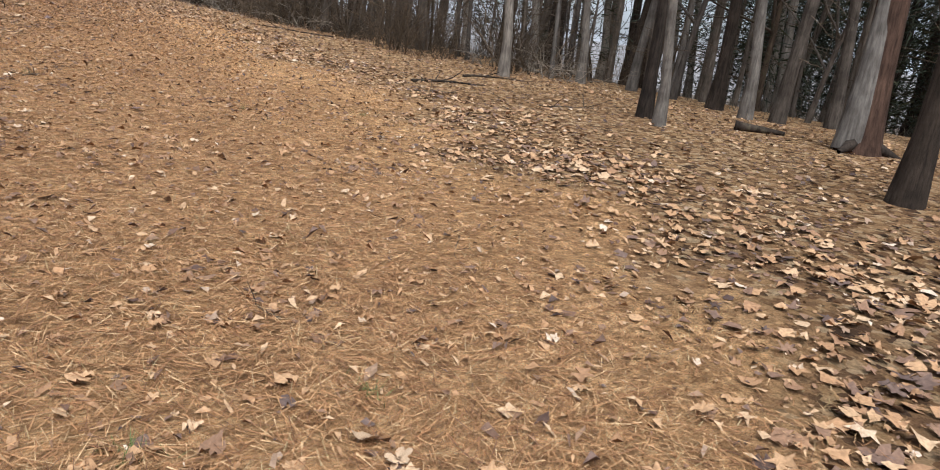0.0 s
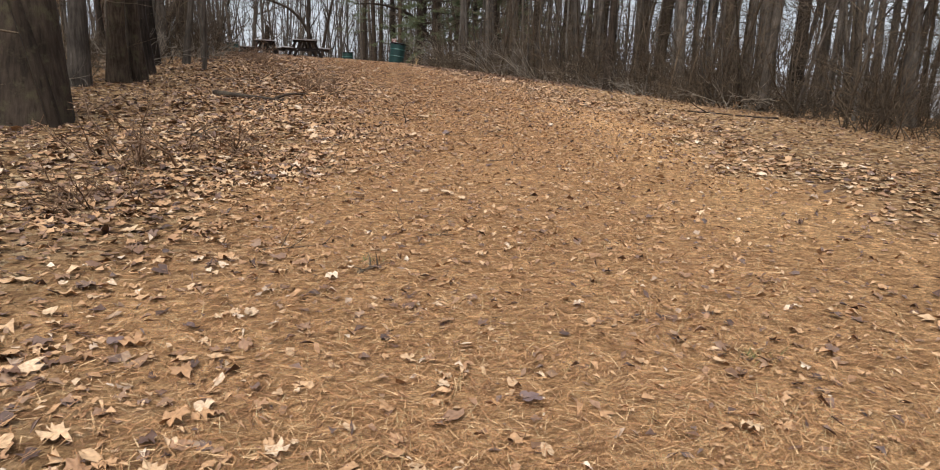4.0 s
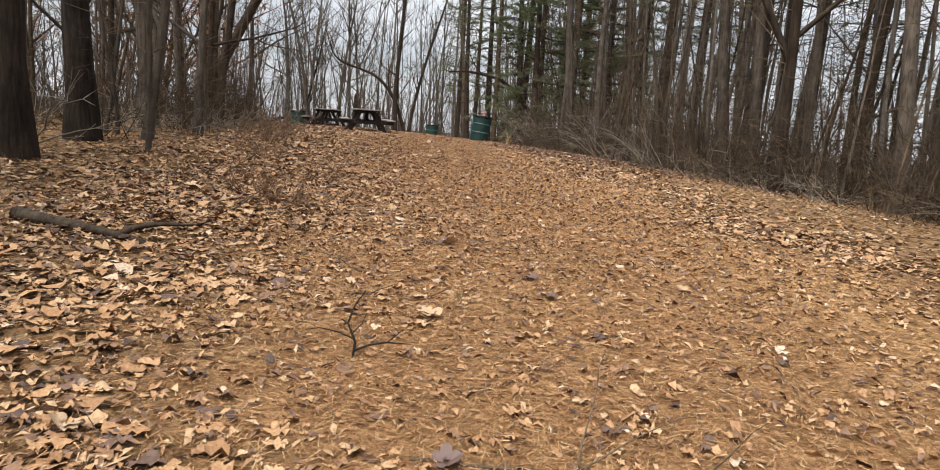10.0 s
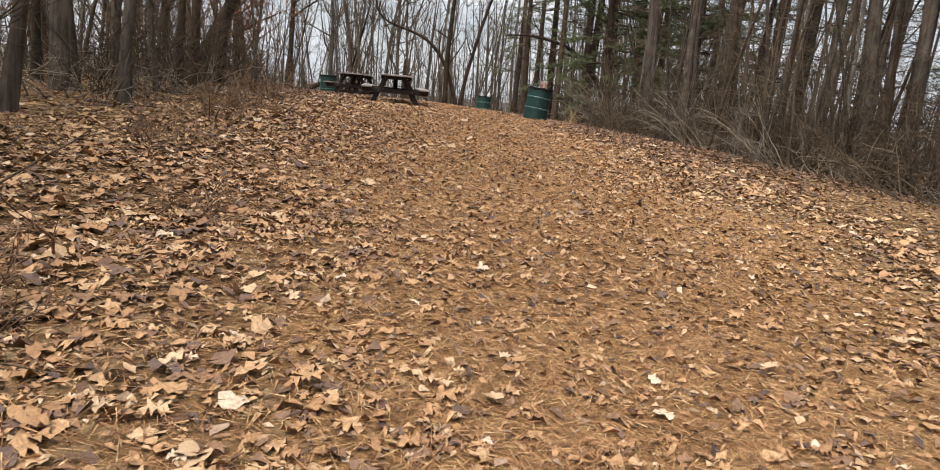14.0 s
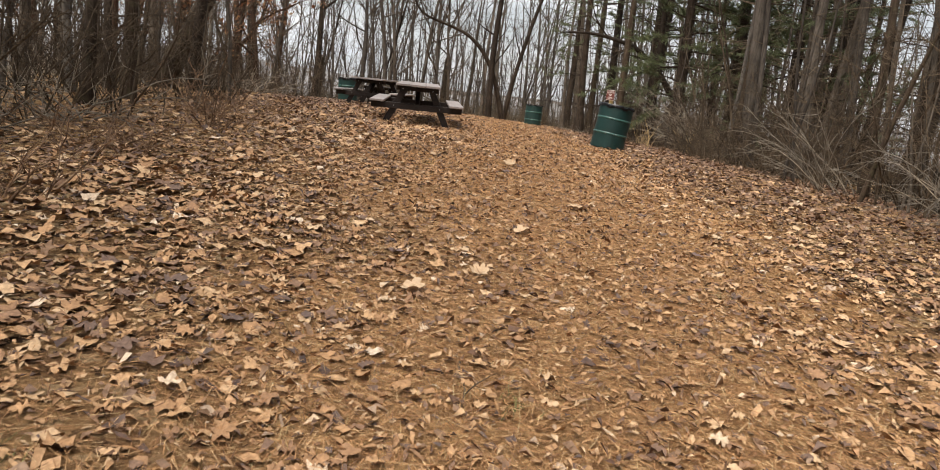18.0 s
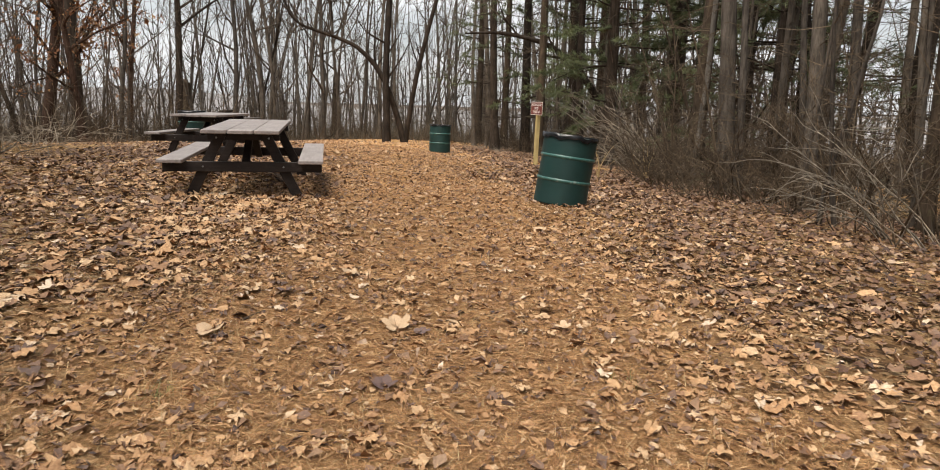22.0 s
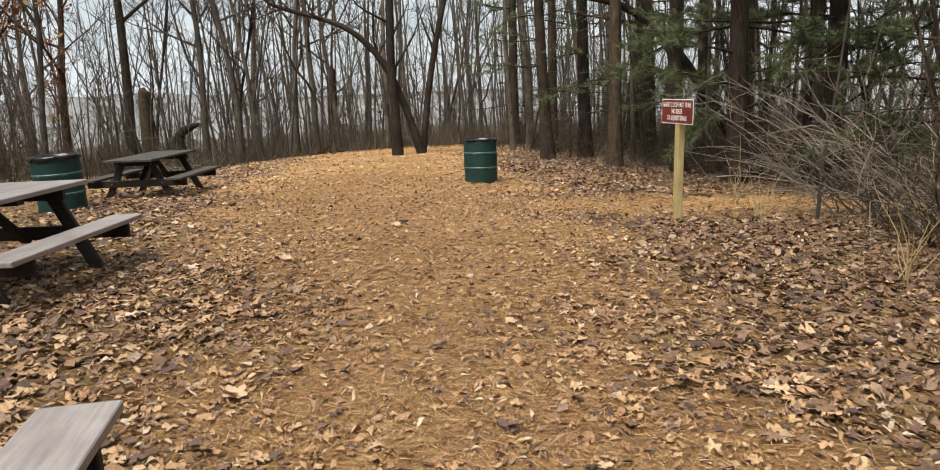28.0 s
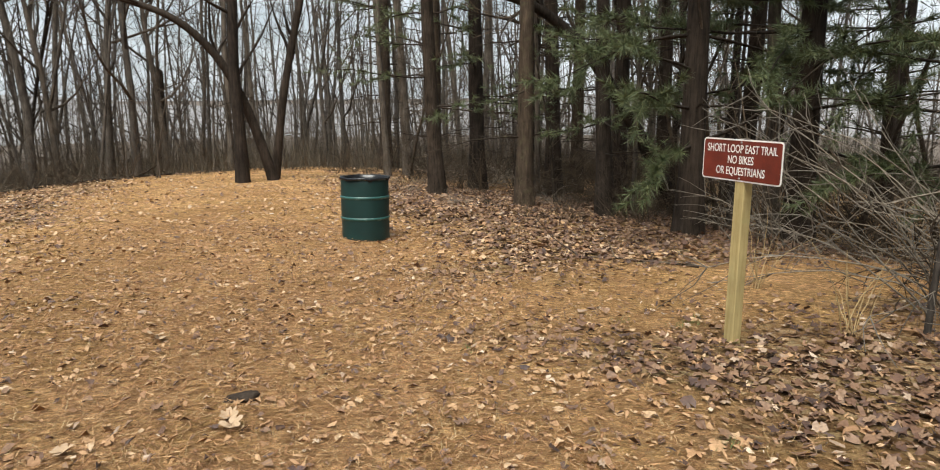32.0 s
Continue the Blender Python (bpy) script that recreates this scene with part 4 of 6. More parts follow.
scatter(34, wood_right(2.2, 15, -24, 22), 1.0, plant([("grey", 1), ("grey", 3), ("grey", 5), ("brown", 2), ("dark", 2), ("grey", 4), ("pine", 1), ("pine", 2)]))
scatter(26, wood_right(5, 15, -24, 4), 1.0, plant([("grey", 4), ("grey", 4), ("dark", 0), ("grey", 0)]))
scatter(17, wood_right(2.0, 12, 27, 46), 1.5, plant([("pine", 0), ("pine", 1), ("pine", 2), ("pine", 1), ("pine", 3), ("grey", 1), ("dark", 2)]))
scatter(34, wood_left(0.8, 16, -12, 20), 1.2, plant([("grey", 0), ("grey", 1), ("grey", 3), ("brown", 2), ("dark", 2), ("grey", 5)]))
scatter(30, wood_left(2.0, 22, 20, 46), 1.3, plant([("grey", 6), ("grey", 1), ("grey", 2), ("grey", 3), ("grey", 5), ("brown", 2), ("red", 0)]))
scatter(38, wood_back(49, 76), 1.6, plant([("grey", i) for i in (0, 1, 2, 3, 3, 5, 6, 1)] + [("dark", 2), ("brown", 2)]))


def plant_sap(x, y):
    stand("sapling", K_SAP[rng.integers(5)], L_SAP, "sapling", "saplings of the undergrowth", x, y, rng.uniform(0, 360), rng.uniform(0.7, 1.25), (rng.normal(0, 3), rng.normal(0, 3)))


def plant_pole(x, y):
    i = (0, 1, 1, 2, 3, 3, 4, 5)[rng.integers(8)]
    stand("tree", K_POLE[i], L_POLE, "tree", "close-grown trunks of the woods", x, y, rng.uniform(0, 360), rng.uniform(0.8, 1.2), (rng.normal(0, 1.5), rng.normal(0, 1.5)))


deep = []


def plant_deep(x, y):
    deep.append((x, y))


def wood_corner():
    return rng.uniform(2.4, 17), rng.uniform(40, 60)


scatter(54, wood_right(1.2, 4.5, -12, 40), 0.6, plant_pole)
scatter(84, wood_right(3.5, 14, -14, 30), 0.5, plant_deep)
scatter(18, wood_corner, 0.6, plant_deep)
scatter(18, lambda: (rng.uniform(-12, 4), rng.uniform(47, 62)), 0.8, plant_deep)
scatter(9, wood_left(0.9, 4, -8, 24), 0.8, plant_pole)
scatter(12, wood_left(3.5, 14, -8, 24), 0.8, plant_deep)


def crowd(places, kit, parts):
    """Plants that stand deep in the woods, joined: too many and too far in to tell apart."""
    for k, (name, label, mat) in enumerate(parts):
        rg = np.random.default_rng(88)
        vs, fs, n = [], [], 0
        for x, y in places:
            me = kit[rg.integers(len(kit))][k]
            v = np.empty(len(me.vertices) * 3, np.float32)
            me.vertices.foreach_get("co", v)
            f = np.empty(len(me.loops), np.int32)
            me.loops.foreach_get("vertex_index", f)
            a, sc, lx, ly = rg.uniform(0, 6.28), rg.uniform(0.8, 1.25), rg.normal(0, 0.03), rg.normal(0, 0.03)
            v = v.reshape(-1, 3) * sc
            h = v[:, 2]
            vs.append(np.stack([x + v[:, 0] * math.cos(a) - v[:, 1] * math.sin(a) + lx * h, y + v[:, 0] * math.sin(a) + v[:, 1] * math.cos(a) + ly * h, h + float(land(x, y))], -1))
            fs.append(f.reshape(-1, 4) + n)
            n += len(v)
        tagged(new(name, smooth(mesh_np(name, np.concatenate(vs), np.concatenate(fs), mat))), label, "woods", kind="stuff")


crowd(deep, K_POLE, (("deep_woods", "crowded grey trunks deep in the woods", M_BARK_GREY), ("deep_twigs", "dead twiggy branches of the crowded trunks", M_BRUSHWOOD)))
scatter(70, wood_right(0.0, 5, -8, 44), 0.4, plant_sap)
scatter(30, wood_right(0.4, 4, 2, 18), 0.4, plant_sap)
scatter(55, wood_left(0.0, 8, -8, 44), 0.6, plant_sap)
scatter(40, wood_back(45.5, 60), 0.8, plant_sap)


def plant_shrub(x, y):
    stand("shrub", K_SHRUB[rng.integers(5)], L_SHRUB, "shrub", "shrubs of the undergrowth", x, y, rng.uniform(0, 360), rng.uniform(0.7, 1.3))


taken.clear()
scatter(120, wood_right(0.1, 4.5, -6, 44), 0.5, plant_shrub)


def plant_tall(x, y):
    stand("shrub", K_SHRUB[(2, 0, 2, 1)[rng.integers(4)]], "tall tangled thicket shrub of fine brown twigs", "shrub", "tall shrubs at the edge of the woods", x, y, rng.uniform(0, 360), rng.uniform(1.1, 1.7))


scatter(28, wood_right(0.3, 3.5, -6, 26), 0.5, plant_tall)
scatter(16, wood_right(0.6, 3.0, 0, 16), 0.4, plant_tall)
scatter(34, wood_left(0.3, 4, -4, 22), 0.5, plant_shrub)
scatter(45, wood_left(-0.1, 6, 20, 44), 0.6, plant_shrub)
deep.clear()
scatter(130, wood_back(45, 56), 0.6, plant_deep)
scatter(60, lambda: (rng.uniform(5, 17), rng.uniform(33, 54)), 0.5, plant_deep)
crowd(deep, K_SHRUB, (("back_brush", "dense bare brush behind the clearing", M_BRUSHWOOD), ("back_brush_twigs", "fine twigs of the brush behind the clearing", M_BRUSHWOOD)))


def plant_low(x, y):
    stand("shrub", K_SHRUB[rng.integers(5)], "low bare seedling shrub among the leaves under the pines", "shrub", "low shrubs under the pines", x, y, rng.uniform(0, 360), rng.uniform(0.3, 0.65))


def under_pines():
    return rng.uniform(2.0, 8), rng.uniform(34.5, 43.5)


scatter(34, under_pines, 0.35, plant_low)


# the twisted trees behind the far drum
def crooked_tree(name, label, x, y, line, radii, seed, twigs, mat):
    """A tree along a drawn line, with twiggy limbs."""
    rg = np.random.default_rng(seed)
    t = thing(name, x, y)
    tagged(t, label, "tree", "trees round the clearing")
    p = np.array(line, float)
    s = np.linspace(0, len(p) - 1, 4 * len(p))
    fine = np.stack([np.interp(s, np.arange(len(p)), p[:, k]) for k in range(3)], -1)
    for _ in range(3):
        fine[1:-1] = (fine[:-2] + 2 * fine[1:-1] + fine[2:]) / 4
    rad = np.interp(s, np.arange(len(p)), radii)
    tb = Tubes()
    tb.add(fine, rad, 9)
    hang("trunk", tb.mesh("trunk", mat), t)
    tw = Tubes()
    for _ in range(twigs):
        k = rg.integers(len(fine) // 3, len(fine) - 1)
        d = fine[k + 1] - fine[k]
        d = d / np.linalg.norm(d) + rg.normal(0, 0.7, 3) + (0, 0, 0.5)
        ln = rg.uniform(0.8, 2.6)
        b = sway(rg, fine[k], d, ln, 5, 0.16, 0.08)
        lb = Tubes()
        lb.add(b, min(rad[k] * 0.5, 0.05) * np.linspace(1, 0.2, 6), 4)
        hang("limb", lb.mesh("limb", mat), t)
        for _ in range(5):
            q = sway(rg, b[rg.integers(1, 6)], d + rg.normal(0, 0.6, 3), ln * 0.45, 3, 0.2, 0.05)
            tw.add(q, (0.012, 0.009, 0.006, 0.004), 3)
    if twigs:
        hang("twig_spray", tw.mesh("twig_spray", M_TWIG), t, "", "stuff")
    return t


crooked_tree("tree", "dark straight leafless tree behind the far drum", -1.29, 42.5, ((0, 0, -0.3), (0.02, 0, 1), (-0.06, 0, 3), (0.1, 0, 6), (0.4, 0.2, 10), (0.5, 0.3, 15)), (0.22, 0.155, 0.14, 0.125, 0.10, 0.03), 301, 16, M_BARK_DARK)
crooked_tree("tree", "dark crooked tree with a long limb arching sideways", -0.45, 42.9, ((0, 0, -0.3), (-0.35, 0, 1.1), (-0.85, -0.1, 2.5), (-1.4, -0.2, 3.4), (-2.2, -0.3, 4.15), (-3.4, -0.3, 4.55), (-4.5, -0.3, 4.85), (-5.05, -0.2, 5.4), (-5.5, -0.1, 6.8)), (0.16, 0.13, 0.115, 0.105, 0.09, 0.07, 0.06, 0.05, 0.02), 302, 16, M_BARK_DARK)
crooked_tree("tree", "thin leafless tree leaning out of a clump", -0.5, 43.3, ((0, 0, -0.3), (0.25, 0, 1.6), (0.55, 0, 3.2), (1.25, 0.1, 6), (2.2, 0.3, 9), (2.9, 0.4, 12)), (0.13, 0.11, 0.1, 0.09, 0.06, 0.02), 303, 12, M_BARK_DARK)
crooked_tree("tree_stump", "broken dead stump with a hooked top", -10.45, 49.0, ((0, 0, -0.3), (0.05, 0, 0.7), (-0.06, 0, 1.25), (0.12, 0, 1.6), (0.62, 0, 1.82), (1.05, 0, 1.9)), (0.34, 0.25, 0.23, 0.19, 0.12, 0.04), 304, 0, M_BARK_DARK)
crooked_tree("tree_stump", "tall snapped dead trunk among the trees", -12.7, 51.6, ((0, 0, -0.3), (0.05, 0, 1.6), (0.1, 0, 3.3), (0.14, 0, 3.6), (0.2, 0, 3.62)), (0.36, 0.3, 0.27, 0.24, 0.02), 305, 0, M_BARK_BROWN)
crooked_tree("tree_stump", "tall snapped dead trunk among the trees", -4.6, 52.0, ((0, 0, -0.3), (0.05, 0, 1.6), (0.1, 0, 3.5), (0.13, 0, 3.85), (0.18, 0, 3.87)), (0.28, 0.22, 0.2, 0.17, 0.02), 306, 0, M_BARK_BROWN)
crooked_tree("tree", "dark tree leaning across the pines", 8.6, 37.5, ((0, 0, -0.3), (-1.1, 0, 1.7), (-2.4, 0, 3.6), (-3.6, 0, 4.6), (-5.4, 0.1, 5.0), (-6.8, 0.1, 4.9)), (0.17, 0.15, 0.13, 0.1, 0.07, 0.03), 307, 9, M_BARK_DARK)


# the split snag by the trees at the start
def snag(x, y):
    t = thing("dead_snag", x, y, None, 30, (0, 7))
    tagged(t, "broken dead trunk with reddish bark and pale split wood", "tree")
    tb = Tubes()
    tb.add(((0, 0, -0.3), (0, 0, 0.25), (0.03, 0, 1.2), (0.08, 0.02, 2.6), (0.1, 0.02, 3.6), (0.16, 0.02, 5.2)), (0.42, 0.29, 0.235, 0.22, 0.17, 0.02), 11)
    hang("trunk", tb.mesh("trunk", M_BARK_RED), t)
    sp = Tubes()
    sp.add(((-0.1, 0.16, 0.0), (-0.09, 0.13, 0.6), (-0.06, 0.11, 1.3), (-0.02, 0.1, 2.2), (0.02, 0.07, 2.9)), (0.24, 0.2, 0.16, 0.13, 0.03), 8)
    hang("split_face", sp.mesh("split_face", M_BARK_PALE), t, "pale bare wood where the bark has gone")
    for k, (a, r) in enumerate(((2.6, 0.5), (0.4, 0.42), (4.4, 0.45))):
        rb = Tubes()
        rb.add(((0, 0, 0.18), (r * 0.7 * math.cos(a), r * 0.7 * math.sin(a), 0.08), (r * 1.4 * math.cos(a), r * 1.4 * math.sin(a), -0.05)), (0.14, 0.09, 0.03), 6)
        hang("root", rb.mesh("root", M_BARK_DARK), t)


snag(7.85, -14.05)


# pale arching bush beside the sign, and the dry weed stalks in front of it
def pale_bush(x, y, seed, count, length, label, toward, mat=M_TWIG_PALE):
    t = thing("bush", x, y)
    tagged(t, label, "bush")
    rg = np.random.default_rng(seed)
    tw = Tubes()
    for _ in range(count):
        a = radians(toward) + rg.normal(0, 0.75)
        p = sway(rg, (rg.normal(0, 0.25), rg.normal(0, 0.25), -0.05), (math.cos(a) * 0.8, math.sin(a) * 0.8, rg.uniform(0.5, 1.5)), length * rg.uniform(0.6, 1.2), 8, 0.09, -0.075)
        lb = Tubes()
        lb.add(p, 0.011 * np.linspace(1, 0.3, 9), 4)
        hang("cane", lb.mesh("cane", mat), t)
        for _ in range(9):
            k = rg.integers(3, 9)
            q = sway(rg, p[k], p[k] - p[k - 1] + rg.normal(0, 0.15, 3), rg.uniform(0.3, 0.9), 4, 0.16, -0.03)
            tw.add(q, (0.006, 0.005, 0.004, 0.003, 0.002), 3)
    hang("twig_spray", tw.mesh("twig_spray", mat), t, "", "stuff")


pale_bush(6.0, 28.0, 401, 26, 2.6, "pale leafless bush with long arching canes beside the sign", 190)
pale_bush(6.0, 26.3, 402, 14, 2.2, "pale leafless bush with long arching canes", 170)
pale_bush(7.3, 32.2, 403, 12, 2.0, "grey leafless bush with arching canes", 200)
pale_bush(6.7, 14.3, 404, 16, 1.8, "low pale brush of fallen arching canes", 190)
pale_bush(7.3, 10.4, 405, 13, 1.7, "low brown brush of fallen arching canes", 180, M_TWIG)
pale_bush(6.0, 18.2, 406, 15, 1.8, "pale leafless bush with arching canes", 185)
pale_bush(5.6, 21.8, 407, 13, 1.7, "grey leafless bush with arching canes", 185, M_TWIG)


def weed(x, y, seed):
    t = thing("weed", x, y)
    tagged(t, "dry pale weed with a few bent stalks", "weed")
    rg = np.random.default_rng(seed)
    for _ in range(9):
        tb = Tubes()
        p = sway(rg, (rg.normal(0, 0.04), rg.normal(0, 0.04), -0.02), (rg.normal(0, 0.25), rg.normal(0, 0.25), 1), rg.uniform(0.4, 1.0), 6, 0.12, -0.02)
        tb.add(p, np.linspace(0.006, 0.002, 7), 4)
        hang("stalk", tb.mesh("stalk", M_GRASS_DRY), t)


for i, (x, y) in enumerate(((4.05, 27.4), (4.5, 29.2), (3.6, 23.8), (5.0, 25.2))):
    weed(x, y, 420 + i)

# low brown brush of last year's stalks on the bank
for i, (x, y, s) in enumerate(((-1.8, 1.55, 0.8), (-2.25, 2.3, 0.8), (-2.9, 6.4, 0.9), (-3.3, 8.9, 1.0), (-3.2, -5.6, 0.9), (-3.9, -6.3, 1.0), (-3.6, 11.2, 1.1), (-3.7, 13.5, 1.0), (-4.0, -8.0, 0.8), (-4.5, 15.0, 1.1), (-1.5, 3.6, 0.7))):
    stand("dead_brush", K_BRUSH[i % 2], "low brown brush of dead stalks", "brush", "dead brush on the bank", x, y, i * 77, s)


# far woods, down the slopes, too far off to tell one tree from the next
def far_woods():
    tb = Tubes()
    rg = np.random.default_rng(77)
    for _ in range(1500):
        a = rg.uniform(0, 2 * math.pi)
        d = 34 + 130 * rg.random() ** 1.5
        x, y = -1 + d * math.sin(a) * 0.9, 14 + (d + 12) * math.cos(a)
        if -18 < x < 17 and -34 < y < 62 or x > 12 and 0 < y < 60 and rg.random() < 0.6:
            continue
        z = float(land(x, y))
        p = sway(rg, (x, y, z - 0.3), (rg.normal(0, 0.09), rg.normal(0, 0.09), 1), rg.uniform(11, 18), 4, 0.08, 0.03)
        tb.add(p, rg.uniform(0.04, 0.15) * np.linspace(1, 0.2, 5), 4)
        for _ in range(5):
            k = rg.integers(1, 5)
            b = rg.uniform(0, 6.28)
            q = sway(rg, p[k], (math.cos(b), math.sin(b), 1.2), rg.uniform(1.5, 4.5), 2, 0.15, 0.1)
            tb.add(q, (0.04, 0.025, 0.01), 3)
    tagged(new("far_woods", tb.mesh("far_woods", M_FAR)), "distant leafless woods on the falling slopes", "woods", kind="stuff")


far_woods()


def back_woods():
    """The crowd of thin stems that stands behind the clearing."""
    tb = Tubes()
    rg = np.random.default_rng(76)
    for _ in range(430):
        x, y = rg.uniform(-52, 38), 47 + 42 * rg.random() ** 1.2
        p = sway(rg, (x, y, float(land(x, y)) - 0.2), (rg.normal(0, 0.06), rg.normal(0, 0.06), 1), rg.uniform(8, 15), 5, 0.07, 0.04)
        tb.add(p, rg.uniform(0.025, 0.08) * np.linspace(1, 0.2, 6), 4)
        for _ in range(15):
            k = rg.integers(1, 6)
            b = rg.uniform(0, 6.28)
            q = sway(rg, p[k], (math.cos(b), math.sin(b), rg.uniform(0.5, 1.6)), rg.uniform(0.8, 2.8), 2, 0.2, 0.1)
            tb.add(q, (0.018, 0.012, 0.006), 3)
    tagged(new("back_woods", tb.mesh("back_woods", M_BARK_GREY)), "crowd of thin leafless trees behind the clearing", "woods", kind="stuff")


back_woods()


def ridge():
    """The wooded hills on the far side of the valley, their haze painted as grey-blue."""
    n, rows = 360, 6
    a = np.arange(n) * 2 * math.pi / n
    top = 1.5 + 3.2 * np.sin(3 * a + 0.6) + 2.2 * np.sin(7 * a) + 1.0 * np.sin(17 * a + 1) + 0.5 * np.sin(53 * a) + 0.35 * np.sin(117 * a)
    v = []
    for k in range(rows):
        f = k / (rows - 1)
        r = 330 + 60 * f
        v.append(np.stack([r * np.cos(a), 14 + r * np.sin(a), -24 + (top + 24) * f ** 0.8], -1))
    i, j = np.meshgrid(np.arange(rows - 1), np.arange(n), indexing="ij")
    p, q = i * n + j, i * n + (j + 1) % n
    f = np.stack([p, q, q + n, p + n], -1).reshape(-1, 4)
    tagged(new("backdrop", smooth(mesh_np("backdrop", np.concatenate(v), f, M_RIDGE_HAZE))), "grey wooded hills beyond the valley with haze painted into their colour", "hills", kind="structure")


ridge()


def slivers(name, label, category, base, tip, width, mat):
    """Upright thin triangles, past counting."""
    n = len(base)
    rg = np.random.default_rng(n)
    a = rg.uniform(0, 6.28, n)
    sd = np.stack([np.cos(a), np.sin(a), 0 * a], -1) * width[:, None] / 2
    v = np.stack([base - sd, base + sd, tip], 1).reshape(-1, 3)
    tagged(new(name, mesh_np(name, v, np.arange(3 * n).reshape(-1, 3), mat)), label, category, kind="stuff")


def far_brush():
    """Dry brush that fills the woods' floor to the distance."""
    rg = np.random.default_rng(78)
    n = 110000
    a = rg.uniform(0, 2 * math.pi, n)
    d = 6 + 75 * rg.random(n) ** 1.2
    x, y = -1 + d * np.sin(a), 14 + (d + 26) * np.cos(a)
    x = np.concatenate([x, rg.uniform(-48, 34, 85000)])
    y = np.concatenate([y, 45 + 38 * rg.random(85000) ** 1.3])
    depth = np.maximum(np.maximum(x - right_edge(y), left_edge(y) - x), y - 44.8)
    keep = depth > rg.uniform(0.3, 2.2, len(x))
    x, y, depth = x[keep], y[keep], depth[keep]
    n = len(x)
    h = np.where(y > 44, rg.uniform(0.3, 2.3, n), rg.uniform(0.15, 0.95, n)) * (0.65 + 0.35 * np.sin(x * 0.9) * np.sin(y * 0.8)) * np.clip(0.4 + depth / 6, 0.4, 1.25)
    b = np.stack([x, y, land(x, y) - 0.05], -1)
    t = b + np.stack([rg.normal(0, 0.42, n), rg.normal(0, 0.42, n), h], -1)
    slivers("undergrowth", "dense dry grey-brown brush under the trees", "undergrowth", b, t, rg.uniform(0.008, 0.022, n) * np.clip(depth / 12, 1, 2.2), M_BRUSH)


far_brush()


def thicket():
    """Dark evergreens deep in the woods."""
    rg = np.random.default_rng(79)
    vs = []
    for n in range(215):
        if rg.random() < 0.72:
            y = rg.uniform(-40, 46) if n % 3 else rg.uniform(-40, 4)
            x = right_edge(y) + rg.uniform(7, 26) + (5 if y > 18 else 0)
        else:
            y = rg.uniform(-30, 18)
            x = left_edge(y) - rg.uniform(10, 26)
        if n < 125 and y > -2 and rg.random() < 0.6:
            continue
        if n > 125:
            y = rg.uniform(-34, -2)
            x = right_edge(y) + rg.uniform(6, 22)
        z = float(land(x, y))
        h = rg.uniform(6, 13)
        for _ in range(80):
            f = rg.random() ** 0.8
            r = (1 - f) * 2.0 + 0.3
            b = rg.uniform(0, 6.28)
            c = (x + r * math.cos(b) * rg.uniform(0.3, 1), y + r * math.sin(b) * rg.uniform(0.3, 1), z + 0.4 + h * f)
            w = np.array([math.cos(b), math.sin(b), -0.25])
            k = 13
            d = w * 0.8 + rg.normal(0, 0.5, (k, 3))
            s = np.cross(d, rg.normal(0, 1, (k, 3)))
            s /= np.linalg.norm(s, axis=1)[:, None]
            base = np.array(c) + rg.normal(0, 0.26, (k, 3))
            vs.append(np.stack([base - s * 0.022, base + s * 0.022, base + d * 0.42], 1).reshape(-1, 3))
    v = np.concatenate(vs)
    tagged(new("evergreen_thicket", mesh_np("evergreen_thicket", v, np.arange(len(v)).reshape(-1, 3), M_THICKET)), "dark evergreen thicket deep in the woods", "trees", kind="stuff")


thicket()

# ---- litter on the ground ----
LEAVES = []
for lobes, deep, wide in ((5, 0.34, 0.62), (7, 0.28, 0.7), (5, 0.5, 0.95), (3, 0.2, 0.8), (1, 0.0, 0.55)):
    pts = []
    n = 2 * lobes + 1 if lobes > 1 else 7
    for k in range(n):
        f = k / (n - 1)
        a = math.pi * f * 1.8 - math.pi * 0.4
        r = 0.5 * (1.0 - (deep if k % 2 and lobes > 1 else 0)) * (0.7 + 0.3 * math.sin(math.pi * f))
        pts.append((r * math.cos(a) * wide, r * math.sin(a)))
    LEAVES.append(np.array(pts))


FINE = []
for lobes, deep, wide in ((5, 0.36, 0.66), (7, 0.30, 0.72), (5, 0.5, 0.95), (3, 0.32, 0.85), (1, 0.0, 0.55)):
    n = 4 * lobes + 1 if lobes > 1 else 9
    f = np.linspace(0, 1, n)
    a = math.pi * (1.8 * f - 0.4)
    r = 0.5 * (1 - deep * (0.5 + 0.5 * np.cos(2 * math.pi * lobes * f)) * (lobes > 1)) * (0.7 + 0.3 * np.sin(math.pi * f))
    FINE.append(np.stack([r * np.cos(a) * wide, r * np.sin(a)], -1))


